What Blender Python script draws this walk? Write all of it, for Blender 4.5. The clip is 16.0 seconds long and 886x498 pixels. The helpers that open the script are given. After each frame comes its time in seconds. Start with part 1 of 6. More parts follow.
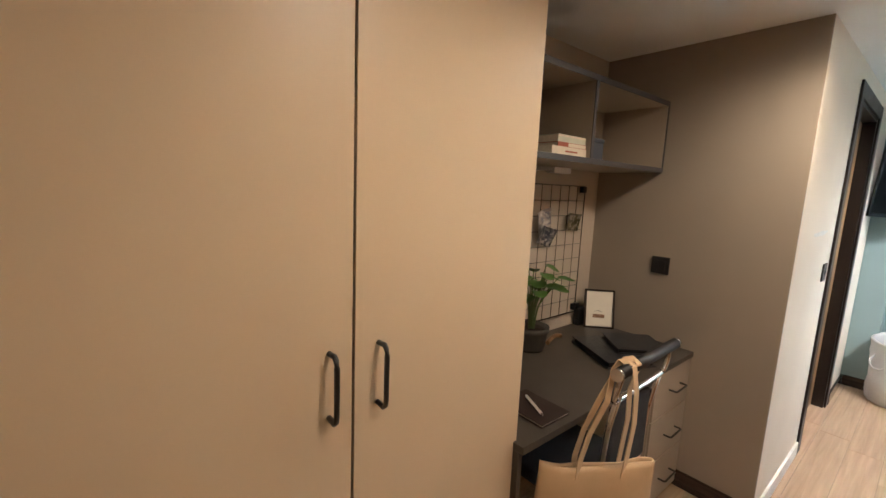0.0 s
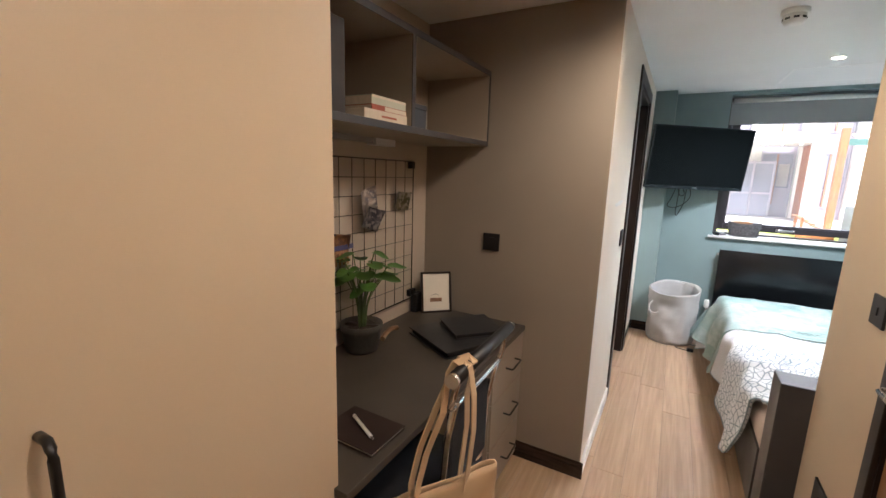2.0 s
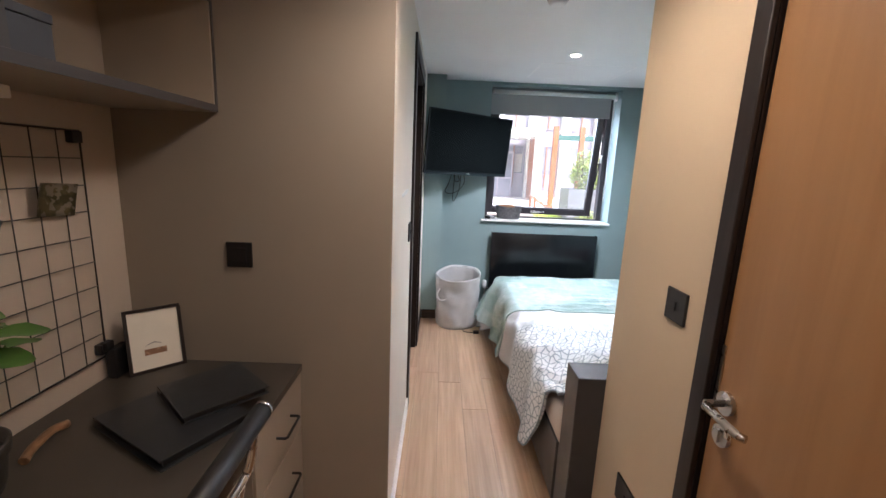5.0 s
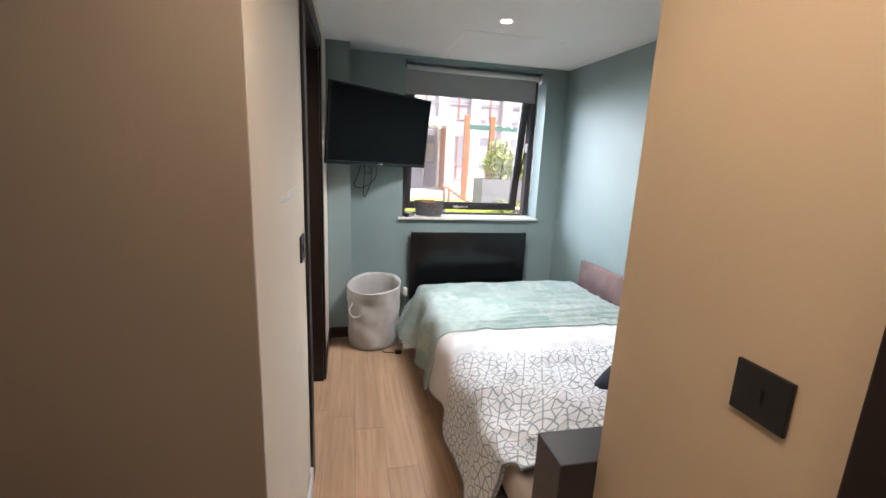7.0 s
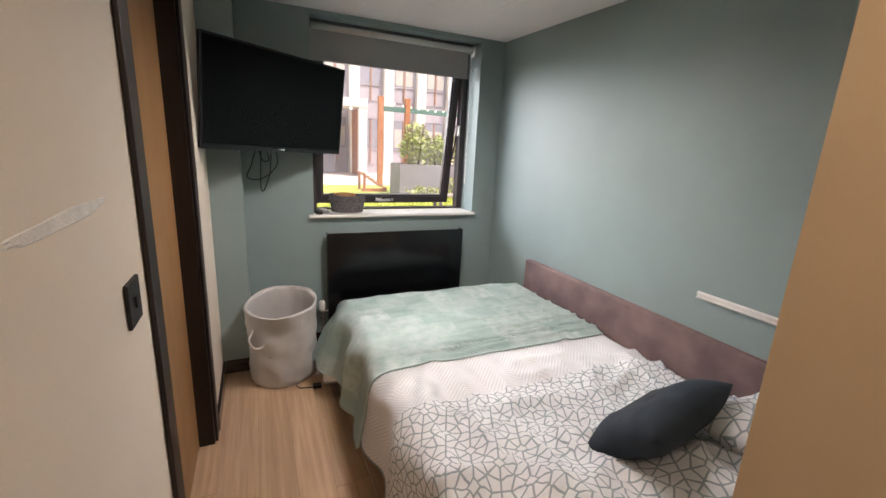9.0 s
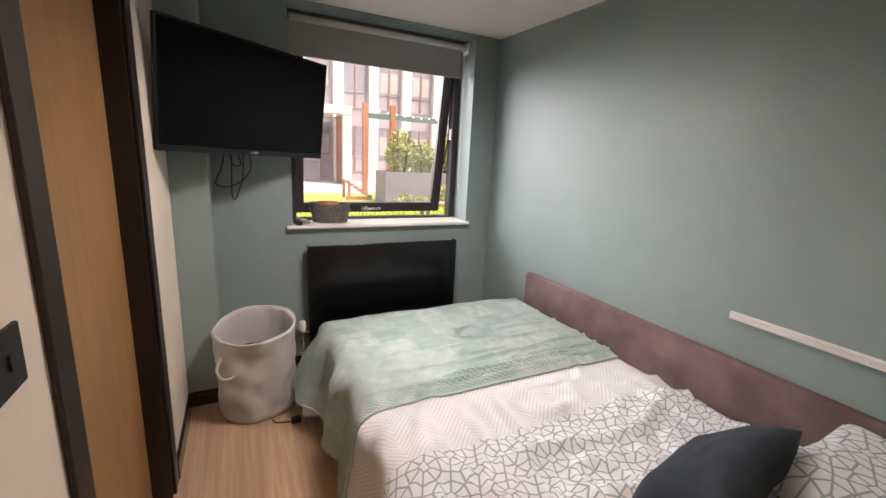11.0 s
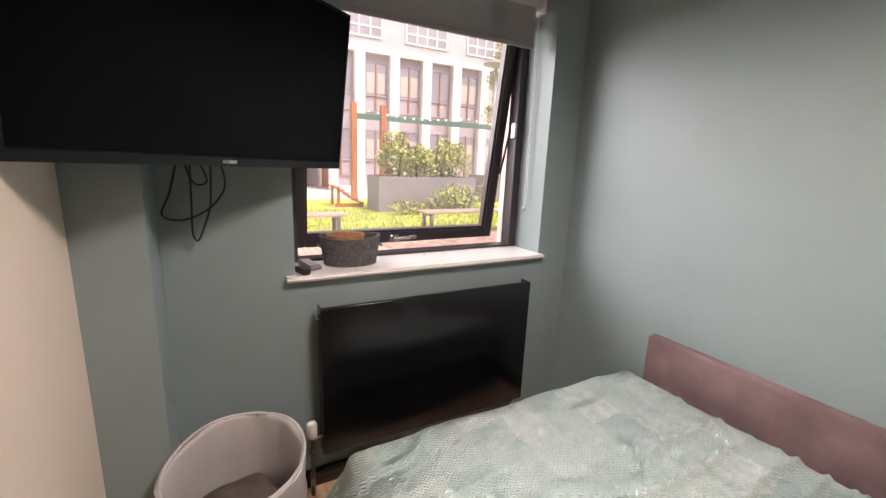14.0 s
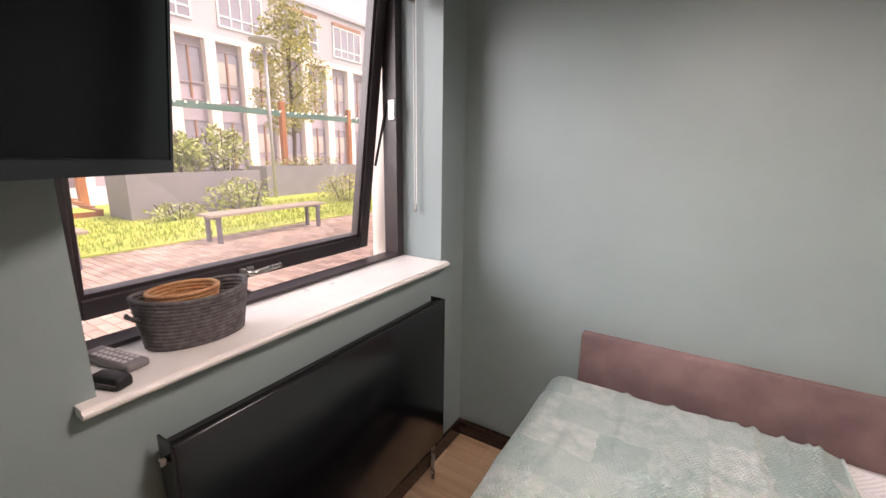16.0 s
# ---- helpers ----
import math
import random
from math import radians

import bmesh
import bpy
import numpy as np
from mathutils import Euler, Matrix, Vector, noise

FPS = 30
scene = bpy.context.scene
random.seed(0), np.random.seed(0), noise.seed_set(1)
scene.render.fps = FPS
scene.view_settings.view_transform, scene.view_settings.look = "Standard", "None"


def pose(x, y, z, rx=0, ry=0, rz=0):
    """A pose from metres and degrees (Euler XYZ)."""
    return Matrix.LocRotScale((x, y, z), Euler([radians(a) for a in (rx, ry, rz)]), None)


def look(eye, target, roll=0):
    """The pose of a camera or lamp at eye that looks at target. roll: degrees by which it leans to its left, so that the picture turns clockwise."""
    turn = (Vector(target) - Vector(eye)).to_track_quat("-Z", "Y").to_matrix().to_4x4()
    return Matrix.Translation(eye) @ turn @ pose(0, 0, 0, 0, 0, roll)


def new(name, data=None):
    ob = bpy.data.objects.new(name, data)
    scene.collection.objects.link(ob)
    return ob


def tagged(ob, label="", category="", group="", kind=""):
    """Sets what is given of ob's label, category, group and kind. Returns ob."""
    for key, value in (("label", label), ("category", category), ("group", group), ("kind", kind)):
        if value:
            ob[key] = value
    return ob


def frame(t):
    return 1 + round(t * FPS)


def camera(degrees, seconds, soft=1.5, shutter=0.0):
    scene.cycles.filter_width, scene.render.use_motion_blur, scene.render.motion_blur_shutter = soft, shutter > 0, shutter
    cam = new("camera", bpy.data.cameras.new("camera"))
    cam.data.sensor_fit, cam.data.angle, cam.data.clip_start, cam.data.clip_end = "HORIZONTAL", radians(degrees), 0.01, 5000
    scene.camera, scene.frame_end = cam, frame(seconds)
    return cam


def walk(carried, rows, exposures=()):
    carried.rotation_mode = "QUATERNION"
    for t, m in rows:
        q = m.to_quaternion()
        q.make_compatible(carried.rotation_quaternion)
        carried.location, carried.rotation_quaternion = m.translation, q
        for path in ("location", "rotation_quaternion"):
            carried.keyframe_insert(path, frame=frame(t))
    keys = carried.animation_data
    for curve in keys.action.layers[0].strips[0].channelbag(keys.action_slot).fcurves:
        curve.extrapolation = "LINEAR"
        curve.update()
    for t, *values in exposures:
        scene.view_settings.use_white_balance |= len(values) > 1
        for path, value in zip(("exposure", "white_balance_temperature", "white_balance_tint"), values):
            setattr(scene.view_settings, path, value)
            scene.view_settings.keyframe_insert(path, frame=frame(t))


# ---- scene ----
cam = camera(93.8, 16.0)
PATH = [
    (0, (-0.067, -0.014, 1.476), (1.199, 1.505, 1.18), 2.4),
    (0.5, (0.005, 0.016, 1.467), (1.349, 1.464, 1.156), 2.4),
    (1, (0.085, 0.022, 1.466), (1.531, 1.365, 1.14), 2.1),
    (1.5, (0.151, 0.042, 1.469), (1.734, 1.212, 1.117), 2.1),
    (2, (0.221, 0.1, 1.46), (1.943, 1.051, 1.098), 1.8),
    (2.5, (0.296, 0.174, 1.465), (2.129, 0.878, 1.087), 1.7),
    (3, (0.337, 0.235, 1.46), (2.242, 0.701, 1.069), 1.9),
    (3.5, (0.395, 0.233, 1.454), (2.337, 0.503, 1.057), 2.2),
    (4, (0.49, 0.21, 1.455), (2.445, 0.367, 1.062), 2.5),
    (4.2, (0.541, 0.19, 1.452), (2.499, 0.32, 1.063), 2.5),
    (6.5, (1.164, 0.221, 1.451), (3.088, -0.131, 1.033), 2.5),
    (7, (1.33, 0.18, 1.448), (3.238, -0.249, 1.029), 2.6),
    (7.5, (1.482, 0.129, 1.45), (3.372, -0.367, 1.025), 2.8),
    (8, (1.625, 0.112, 1.443), (3.485, -0.471, 0.998), 3.0),
    (8.5, (1.785, 0.108, 1.449), (3.605, -0.58, 0.985), 3.0),
    (9, (1.895, 0.112, 1.451), (3.664, -0.693, 0.978), 2.9),
    (9.2, (1.905, 0.076, 1.46), (3.661, -0.751, 0.976), 3.0),
    (11.3, (2.219, 0.041, 1.42), (3.968, -0.83, 0.991), 2.9),
    (11.5, (2.271, 0.018, 1.429), (4.038, -0.816, 1.004), 3.0),
    (12, (2.42, 0.005, 1.427), (4.216, -0.771, 1.012), 2.8),
    (12.5, (2.62, 0.015, 1.441), (4.429, -0.736, 1.035), 2.8),
    (13, (2.807, 0.034, 1.433), (4.595, -0.757, 1.014), 2.5),
    (13.5, (2.992, 0.028, 1.418), (4.762, -0.809, 1.008), 2.2),
    (14, (3.197, 0.007, 1.425), (4.912, -0.932, 1.004), 2.3),
    (14.5, (3.366, 0.02, 1.427), (4.995, -1.066, 1.018), 2.0),
    (15, (3.55, 0.064, 1.432), (5.047, -1.194, 1.017), 1.6),
    (15.5, (3.721, 0.049, 1.424), (5.033, -1.395, 0.985), 1.0),
    (16, (3.909, 0.014, 1.419), (4.934, -1.643, 0.967), 0.7),
]
walk(cam, [(t, look(eye, target, roll)) for t, eye, target, roll in PATH],
     [(0, 2.65, 5900, 9), (1, 2.6, 5850, 10), (2.5, 2.38, 5600, 12), (4, 2.28, 5450, 14), (6.5, 2.0, 5950, 15), (7.5, 1.75, 6400, 16), (9, 1.45, 6900, 20), (13, 1.4, 7300, 27), (16, 1.32, 7450, 32)])

# ---------------------------------------------------------------- world and light
world = bpy.data.worlds.new("sky")
scene.world = world
world.use_nodes = True
wn = world.node_tree
sky = wn.nodes.new("ShaderNodeTexSky")
sky.sky_type = "NISHITA"
sky.sun_disc = False
sky.sun_elevation, sky.sun_rotation = radians(58), radians(238)
sky.air_density, sky.dust_density = 1.0, 4.0
veil = wn.nodes.new("ShaderNodeHueSaturation")
veil.inputs["Saturation"].default_value = 0.35
wn.links.new(sky.outputs[0], veil.inputs["Color"])
wn.links.new(veil.outputs[0], wn.nodes["Background"].inputs[0])
wn.nodes["Background"].inputs[1].default_value = 0.15
sun = new("sun", bpy.data.lights.new("sun", "SUN"))
sun.data.energy, sun.data.angle, sun.data.color = 1.5, radians(16), (1, 0.96, 0.9)
sun.matrix_world = look((-16, -10, 30), (0, 0, 0))

# added area lamp, out of view outside the window, to boost the daylight indoors
window_fill = new("window_fill_lamp", bpy.data.lights.new("window_fill_lamp", "AREA"))
window_fill.data.shape, window_fill.data.size, window_fill.data.size_y = "RECTANGLE", 4.6, 3.4
window_fill.data.energy, window_fill.data.color = 205, (0.89, 0.96, 1.0)
window_fill.matrix_world = look((8.0, 1.8, 3.0), (4.0, -1.0, 0.95))


# ---------------------------------------------------------------- materials
def mat(name, color, rough=0.5, metal=0.0, vary=0.12, scale=6.0, bump=0.0, bump_scale=60.0, other=None, spread=None, island=False, spec=0.5):
    """A painted or raw surface: base colour, a second tone by a large noise, fine relief."""
    m = bpy.data.materials.new(name)
    m.use_nodes = True
    nt = m.node_tree
    n, l = nt.nodes, nt.links
    b = n["Principled BSDF"]
    b.inputs["Roughness"].default_value, b.inputs["Metallic"].default_value = rough, metal
    b.inputs["Specular IOR Level"].default_value = spec
    tc = n.new("ShaderNodeTexCoord")
    big = n.new("ShaderNodeTexNoise")
    big.inputs["Scale"].default_value, big.inputs["Detail"].default_value = scale, 5
    l.new(tc.outputs["Object"], big.inputs["Vector"])
    mix = n.new("ShaderNodeMix")
    mix.data_type = "RGBA"
    second = other or tuple(c * (1 - vary) for c in color)
    mix.inputs["A"].default_value, mix.inputs["B"].default_value = (*color, 1), (*second, 1)
    ramp = n.new("ShaderNodeMapRange")
    ramp.inputs["From Min"].default_value, ramp.inputs["From Max"].default_value = spread or (0.35, 0.7)
    l.new(big.outputs["Fac"], ramp.inputs["Value"])
    l.new(ramp.outputs[0], mix.inputs["Factor"])
    out = mix.outputs["Result"]
    if island:
        hsv = n.new("ShaderNodeHueSaturation")
        rnd = n.new("ShaderNodeNewGeometry") if island == "island" else n.new("ShaderNodeObjectInfo")
        mr = n.new("ShaderNodeMapRange")
        mr.inputs["To Min"].default_value, mr.inputs["To Max"].default_value = 0.78, 1.22
        l.new(rnd.outputs["Random Per Island" if island == "island" else "Random"], mr.inputs["Value"])
        l.new(mr.outputs[0], hsv.inputs["Value"])
        l.new(out, hsv.inputs["Color"])
        out = hsv.outputs["Color"]
    l.new(out, b.inputs["Base Color"])
    rr = n.new("ShaderNodeMapRange")
    rr.inputs["To Min"].default_value, rr.inputs["To Max"].default_value = max(rough - 0.07, 0.02), min(rough + 0.07, 1)
    l.new(big.outputs["Fac"], rr.inputs["Value"])
    l.new(rr.outputs[0], b.inputs["Roughness"])
    if bump:
        fine = n.new("ShaderNodeTexNoise")
        fine.inputs["Scale"].default_value, fine.inputs["Detail"].default_value = bump_scale, 4
        l.new(tc.outputs["Object"], fine.inputs["Vector"])
        bp = n.new("ShaderNodeBump")
        bp.inputs["Strength"].default_value, bp.inputs["Distance"].default_value = bump, 0.004
        l.new(fine.outputs["Fac"], bp.inputs["Height"])
        l.new(bp.outputs[0], b.inputs["Normal"])
    return m


def grain(name, light, dark, rough=0.45, stretch=(1, 14, 14), scale=3.0, random_piece=False, bump=0.15):
    """Wood grain drawn out along the axis whose stretch is 1."""
    m = mat(name, light, rough)
    nt = m.node_tree
    n, l = nt.nodes, nt.links
    b = n["Principled BSDF"]
    tc = n.new("ShaderNodeTexCoord")
    mp = n.new("ShaderNodeMapping")
    mp.inputs["Scale"].default_value = stretch
    if random_piece:
        info = n.new("ShaderNodeObjectInfo")
        mul = n.new("ShaderNodeMath")
        mul.operation = "MULTIPLY"
        mul.inputs[1].default_value = 37.0
        l.new(info.outputs["Random"], mul.inputs[0])
        comb = n.new("ShaderNodeCombineXYZ")
        l.new(mul.outputs[0], comb.inputs[0])
        l.new(mul.outputs[0], comb.inputs[2])
        l.new(comb.outputs[0], mp.inputs["Location"])
    l.new(tc.outputs["Object"], mp.inputs["Vector"])
    ns = n.new("ShaderNodeTexNoise")
    ns.inputs["Scale"].default_value, ns.inputs["Detail"].default_value, ns.inputs["Distortion"].default_value = scale, 8, 0.6
    l.new(mp.outputs[0], ns.inputs["Vector"])
    cr = n.new("ShaderNodeValToRGB")
    cr.color_ramp.elements[0].position, cr.color_ramp.elements[1].position = 0.3, 0.68
    cr.color_ramp.elements[0].color, cr.color_ramp.elements[1].color = (*dark, 1), (*light, 1)
    l.new(ns.outputs["Fac"], cr.inputs[0])
    out = cr.outputs[0]
    if random_piece:
        hsv = n.new("ShaderNodeHueSaturation")
        mr = n.new("ShaderNodeMapRange")
        mr.inputs["To Min"].default_value, mr.inputs["To Max"].default_value = 0.93, 1.06
        l.new(info.outputs["Random"], mr.inputs["Value"])
        l.new(mr.outputs[0], hsv.inputs["Value"])
        l.new(out, hsv.inputs["Color"])
        out = hsv.outputs[0]
    l.new(out, b.inputs["Base Color"])
    bp = n.new("ShaderNodeBump")
    bp.inputs["Strength"].default_value, bp.inputs["Distance"].default_value = bump, 0.002
    l.new(ns.outputs["Fac"], bp.inputs["Height"])
    l.new(bp.outputs[0], b.inputs["Normal"])
    return m


def glow(name, color, strength):
    m = bpy.data.materials.new(name)
    m.use_nodes = True
    b = m.node_tree.nodes["Principled BSDF"]
    b.inputs["Base Color"].default_value = (*color, 1)
    b.inputs["Emission Color"].default_value = (*color, 1)
    b.inputs["Emission Strength"].default_value = strength
    return m


def pane_glass(name):
    m = bpy.data.materials.new(name)
    m.use_nodes = True
    n, l = m.node_tree.nodes, m.node_tree.links
    n.remove(n["Principled BSDF"])
    clear, gloss, mix = n.new("ShaderNodeBsdfTransparent"), n.new("ShaderNodeBsdfGlossy"), n.new("ShaderNodeMixShader")
    facing = n.new("ShaderNodeLayerWeight")
    facing.inputs[0].default_value = 0.25
    fr = n.new("ShaderNodeMapRange")
    fr.inputs["To Min"].default_value, fr.inputs["To Max"].default_value = 0.02, 0.35
    l.new(facing.outputs["Facing"], fr.inputs["Value"])
    clear.inputs[0].default_value = (0.97, 0.98, 0.975, 1)
    gloss.inputs["Roughness"].default_value = 0.02
    l.new(fr.outputs[0], mix.inputs[0])
    l.new(clear.outputs[0], mix.inputs[1])
    l.new(gloss.outputs[0], mix.inputs[2])
    # a pale film: smears on the glass plus imitated haze from glare
    haze, film = n.new("ShaderNodeBsdfTranslucent"), n.new("ShaderNodeMixShader")
    haze.inputs[0].default_value = (0.9, 0.9, 0.9, 1)
    tc, ns, dr_ = n.new("ShaderNodeTexCoord"), n.new("ShaderNodeTexNoise"), n.new("ShaderNodeMapRange")
    ns.inputs["Scale"].default_value, ns.inputs["Detail"].default_value = 3.5, 4
    dr_.inputs["From Min"].default_value, dr_.inputs["From Max"].default_value = 0.35, 0.7
    dr_.inputs["To Min"].default_value, dr_.inputs["To Max"].default_value = 0.010, 0.028
    l.new(tc.outputs["Object"], ns.inputs["Vector"])
    l.new(ns.outputs["Fac"], dr_.inputs["Value"])
    l.new(dr_.outputs[0], film.inputs[0])
    l.new(mix.outputs[0], film.inputs[1])
    l.new(haze.outputs[0], film.inputs[2])
    l.new(film.outputs[0], n["Material Output"].inputs[0])
    return m


TEAL = mat("teal_wall_paint", (0.250, 0.332, 0.334), 0.5, vary=0.15, scale=1.3, bump=0.08, bump_scale=160)
CREAM = mat("cream_wall_paint", (0.60, 0.485, 0.34), 0.6, vary=0.05, scale=2.5, bump=0.08, bump_scale=160)
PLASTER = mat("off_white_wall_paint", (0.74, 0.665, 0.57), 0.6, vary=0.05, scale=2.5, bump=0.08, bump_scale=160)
# the nook's end wall is toned darker than the wall behind the desk
TAUPE = mat("taupe_wall_tone", (0.285, 0.243, 0.20), 0.6, vary=0.06, scale=2.5, bump=0.08, bump_scale=160)
NOOK = mat("beige_wall_tone", (0.46, 0.395, 0.325), 0.6, vary=0.06, scale=2.5, bump=0.08, bump_scale=160)
WHITE = mat("white_ceiling_paint", (0.80, 0.80, 0.79), 0.75, vary=0.04, scale=2.0, bump=0.05, bump_scale=120)
TRIM_WHITE = mat("white_gloss_paint", (0.80, 0.79, 0.77), 0.3, vary=0.05, scale=9)
DARKWOOD = grain("dark_stained_wood", (0.016, 0.009, 0.008), (0.008, 0.005, 0.004), 0.45, (12, 12, 1), 4.0)
DARKWOOD_H = grain("dark_stained_skirting", (0.04, 0.025, 0.02), (0.016, 0.010, 0.009), 0.12, (1, 1, 12), 4.0)
OAK = grain("oak_veneer_door", (0.33, 0.178, 0.075), (0.275, 0.142, 0.057), 0.38, (14, 14, 1), 1.6)
PLANK = grain("oak_vinyl_plank", (0.47, 0.325, 0.212), (0.345, 0.226, 0.14), 0.32, (1, 22, 22), 2.2, True)
JOINT = mat("floor_joint", (0.22, 0.15, 0.098), 0.7)
LAMINATE = mat("beige_laminate", (0.60, 0.48, 0.335), 0.42, vary=0.04, scale=3, bump=0.05, bump_scale=240)
GREIGE = mat("greige_laminate", (0.34, 0.287, 0.23), 0.45, vary=0.05, scale=4, bump=0.04, bump_scale=220)
CHARCOAL = mat("charcoal_laminate", (0.045, 0.043, 0.047), 0.38, vary=0.15, scale=7, bump=0.05, bump_scale=200)
DESKTOP = mat("dark_grey_laminate", (0.058, 0.048, 0.039), 0.42, vary=0.12, scale=6, bump=0.05, bump_scale=240)
BLACK_METAL = mat("black_powder_coat", (0.012, 0.012, 0.013), 0.35, vary=0.2, scale=20, bump=0.04, bump_scale=300)
BLACK_PLASTIC = mat("black_plastic", (0.008, 0.008, 0.009), 0.45, vary=0.2, scale=18)
RAD_BLACK = mat("black_satin_enamel", (0.005, 0.0055, 0.007), 0.2, vary=0.2, scale=5)
SCREEN = mat("black_screen", (0.002, 0.002, 0.0023), 0.13, vary=0.2, scale=3, spec=0.14)
FRAME_GREY = mat("anthracite_aluminium", (0.045, 0.037, 0.041), 0.33, vary=0.15, scale=12)
CHROME = mat("chrome", (0.72, 0.72, 0.73), 0.12, 1.0, vary=0.05)
STEEL = mat("brushed_steel", (0.55, 0.53, 0.5), 0.28, 1.0, vary=0.1, scale=30)
BLIND = mat("grey_blind_cloth", (0.34, 0.345, 0.35), 0.8, vary=0.04, scale=8, bump=0.15, bump_scale=500)
MAUVE = mat("mauve_velvet", (0.125, 0.083, 0.085), 0.85, scale=6, bump=0.25, bump_scale=300, other=(0.205, 0.138, 0.135), spread=(0.36, 0.66))
NAVY = mat("navy_cotton", (0.022, 0.036, 0.055), 0.85, vary=0.25, scale=9, bump=0.3, bump_scale=420)
CANVAS = mat("tan_canvas", (0.60, 0.43, 0.26), 0.85, vary=0.12, scale=9, bump=0.35, bump_scale=380)
LINEN = mat("white_laundry_cloth", (0.52, 0.515, 0.51), 0.75, vary=0.10, scale=7, bump=0.25, bump_scale=120)
MATTRESS = mat("pale_mattress_cloth", (0.62, 0.55, 0.49), 0.85, vary=0.08, scale=12, bump=0.2, bump_scale=200)
GLASS = pane_glass("window_glass")


# ---------------------------------------------------------------- builders
def box(bm, x0, x1, y0, y1, z0, z1, bevel=0.0, seg=2):
    r = bmesh.ops.create_cube(bm, size=1, matrix=Matrix.Translation(((x0 + x1) / 2, (y0 + y1) / 2, (z0 + z1) / 2)) @ Matrix.Diagonal((abs(x1 - x0), abs(y1 - y0), abs(z1 - z0), 1)))
    if bevel:
        es = {e for v in r["verts"] for e in v.link_edges}
        bmesh.ops.bevel(bm, geom=list(es), offset=bevel, segments=seg, affect="EDGES", profile=0.5)
    return bm


def B(*boxes, bevel=0.0, seg=2):
    bm = bmesh.new()
    for b in boxes:
        box(bm, *b, bevel=bevel, seg=seg)
    return bm


def tube(bm, points, radius, sides=8, closed=False, smooth_steps=0):
    """A round bar along points."""
    pts = [Vector(p) for p in points]
    if smooth_steps:
        out = []
        n = len(pts)
        for i in range(n - 1 if not closed else n):
            p0, p1, p2, p3 = pts[(i - 1) % n if closed else max(i - 1, 0)], pts[i], pts[(i + 1) % n], pts[(i + 2) % n if closed else min(i + 2, n - 1)]
            for k in range(smooth_steps):
                u = k / smooth_steps
                out.append(0.5 * ((2 * p1) + (p2 - p0) * u + (2 * p0 - 5 * p1 + 4 * p2 - p3) * u * u + (3 * p1 - p0 - 3 * p2 + p3) * u ** 3))
        if not closed:
            out.append(pts[-1])
        pts = out
    rings, n = [], len(pts)
    up = Vector((0.13, 0.21, 0.97))
    for i, p in enumerate(pts):
        a = pts[(i - 1) % n] if closed or i > 0 else p
        b = pts[(i + 1) % n] if closed or i < n - 1 else p
        d = (b - a).normalized()
        s = d.cross(up)
        if s.length < 0.05:
            s = d.cross(Vector((1, 0, 0)))
        s.normalize()
        t = s.cross(d)
        rings.append([bm.verts.new(p + radius * (math.cos(2 * math.pi * k / sides) * s + math.sin(2 * math.pi * k / sides) * t)) for k in range(sides)])
    for i in range(n if closed else n - 1):
        a, b = rings[i], rings[(i + 1) % n]
        for k in range(sides):
            f = bm.faces.new((a[k], a[(k + 1) % sides], b[(k + 1) % sides], b[k]))
            f.smooth = True
    if not closed:
        bm.faces.new(rings[0][::-1]), bm.faces.new(rings[-1])
    return bm


def TU(points, radius, sides=8, **k):
    return tube(bmesh.new(), points, radius, sides, **k)


def lathe(profile, cx, cy, seg=28, wobble=None):
    """Turns (radius, z) pairs round a vertical axis."""
    bm = bmesh.new()
    rows = []
    for r, z in profile:
        ring = []
        for k in range(seg):
            a = 2 * math.pi * k / seg
            dr, dz = wobble(a, z) if wobble else (0, 0)
            ring.append(bm.verts.new((cx + (r + dr) * math.cos(a), cy + (r + dr) * math.sin(a), z + dz)))
        rows.append(ring)
    for a, b in zip(rows, rows[1:]):
        for k in range(seg):
            bm.faces.new((a[k], a[(k + 1) % seg], b[(k + 1) % seg], b[k])).smooth = True
    bm.faces.new(rows[0][::-1]), bm.faces.new(rows[-1])
    return bm


def mesh_of(name, bm, material, smooth=False):
    bmesh.ops.recalc_face_normals(bm, faces=bm.faces)
    me = bpy.data.meshes.new(name)
    bm.to_mesh(me)
    bm.free()
    me.materials.append(material)
    if smooth:
        me.polygons.foreach_set("use_smooth", [True] * len(me.polygons))
    return me


def part(name, bm, material, parent, label="", smooth=False):
    ob = new(name, bm if isinstance(bm, bpy.types.Mesh) else mesh_of(name, bm, material, smooth))
    ob.parent = parent
    base = Matrix.Identity(4)
    p = parent
    while p:
        base = p.matrix_basis @ base if not p.parent else p.parent.matrix_basis @ p.matrix_parent_inverse @ p.matrix_basis
        p = None
    ob.matrix_parent_inverse = base.inverted()
    return tagged(ob, label)


def thing(name, label, category, at=(0, 0, 0), group=""):
    ob = new(name)
    ob.empty_display_size = 0.05
    ob.matrix_basis = Matrix.Translation(at)
    return tagged(ob, label, category, group)


def solid(name, bm, material, label="", category="", kind="", group="", smooth=False):
    return tagged(new(name, mesh_of(name, bm, material, smooth)), label, category, group, kind)


def setting(name, bm, material, label="", category="", smooth=False):
    return solid(name, bm, material, label, category or name.split("_")[0], "structure", smooth=smooth)


# ---------------------------------------------------------------- structure
YL, YR, YB, YN = 0.362, -0.436, -1.655, 1.285      # corridor wall, entrance wall, bedroom wall, nook wall
XN, XA, XC, XW, XO = 2.155, 2.146, 4.59, 4.83, 5.13  # nook side, alcove corner, boxing, window wall in and out
HC = 2.26

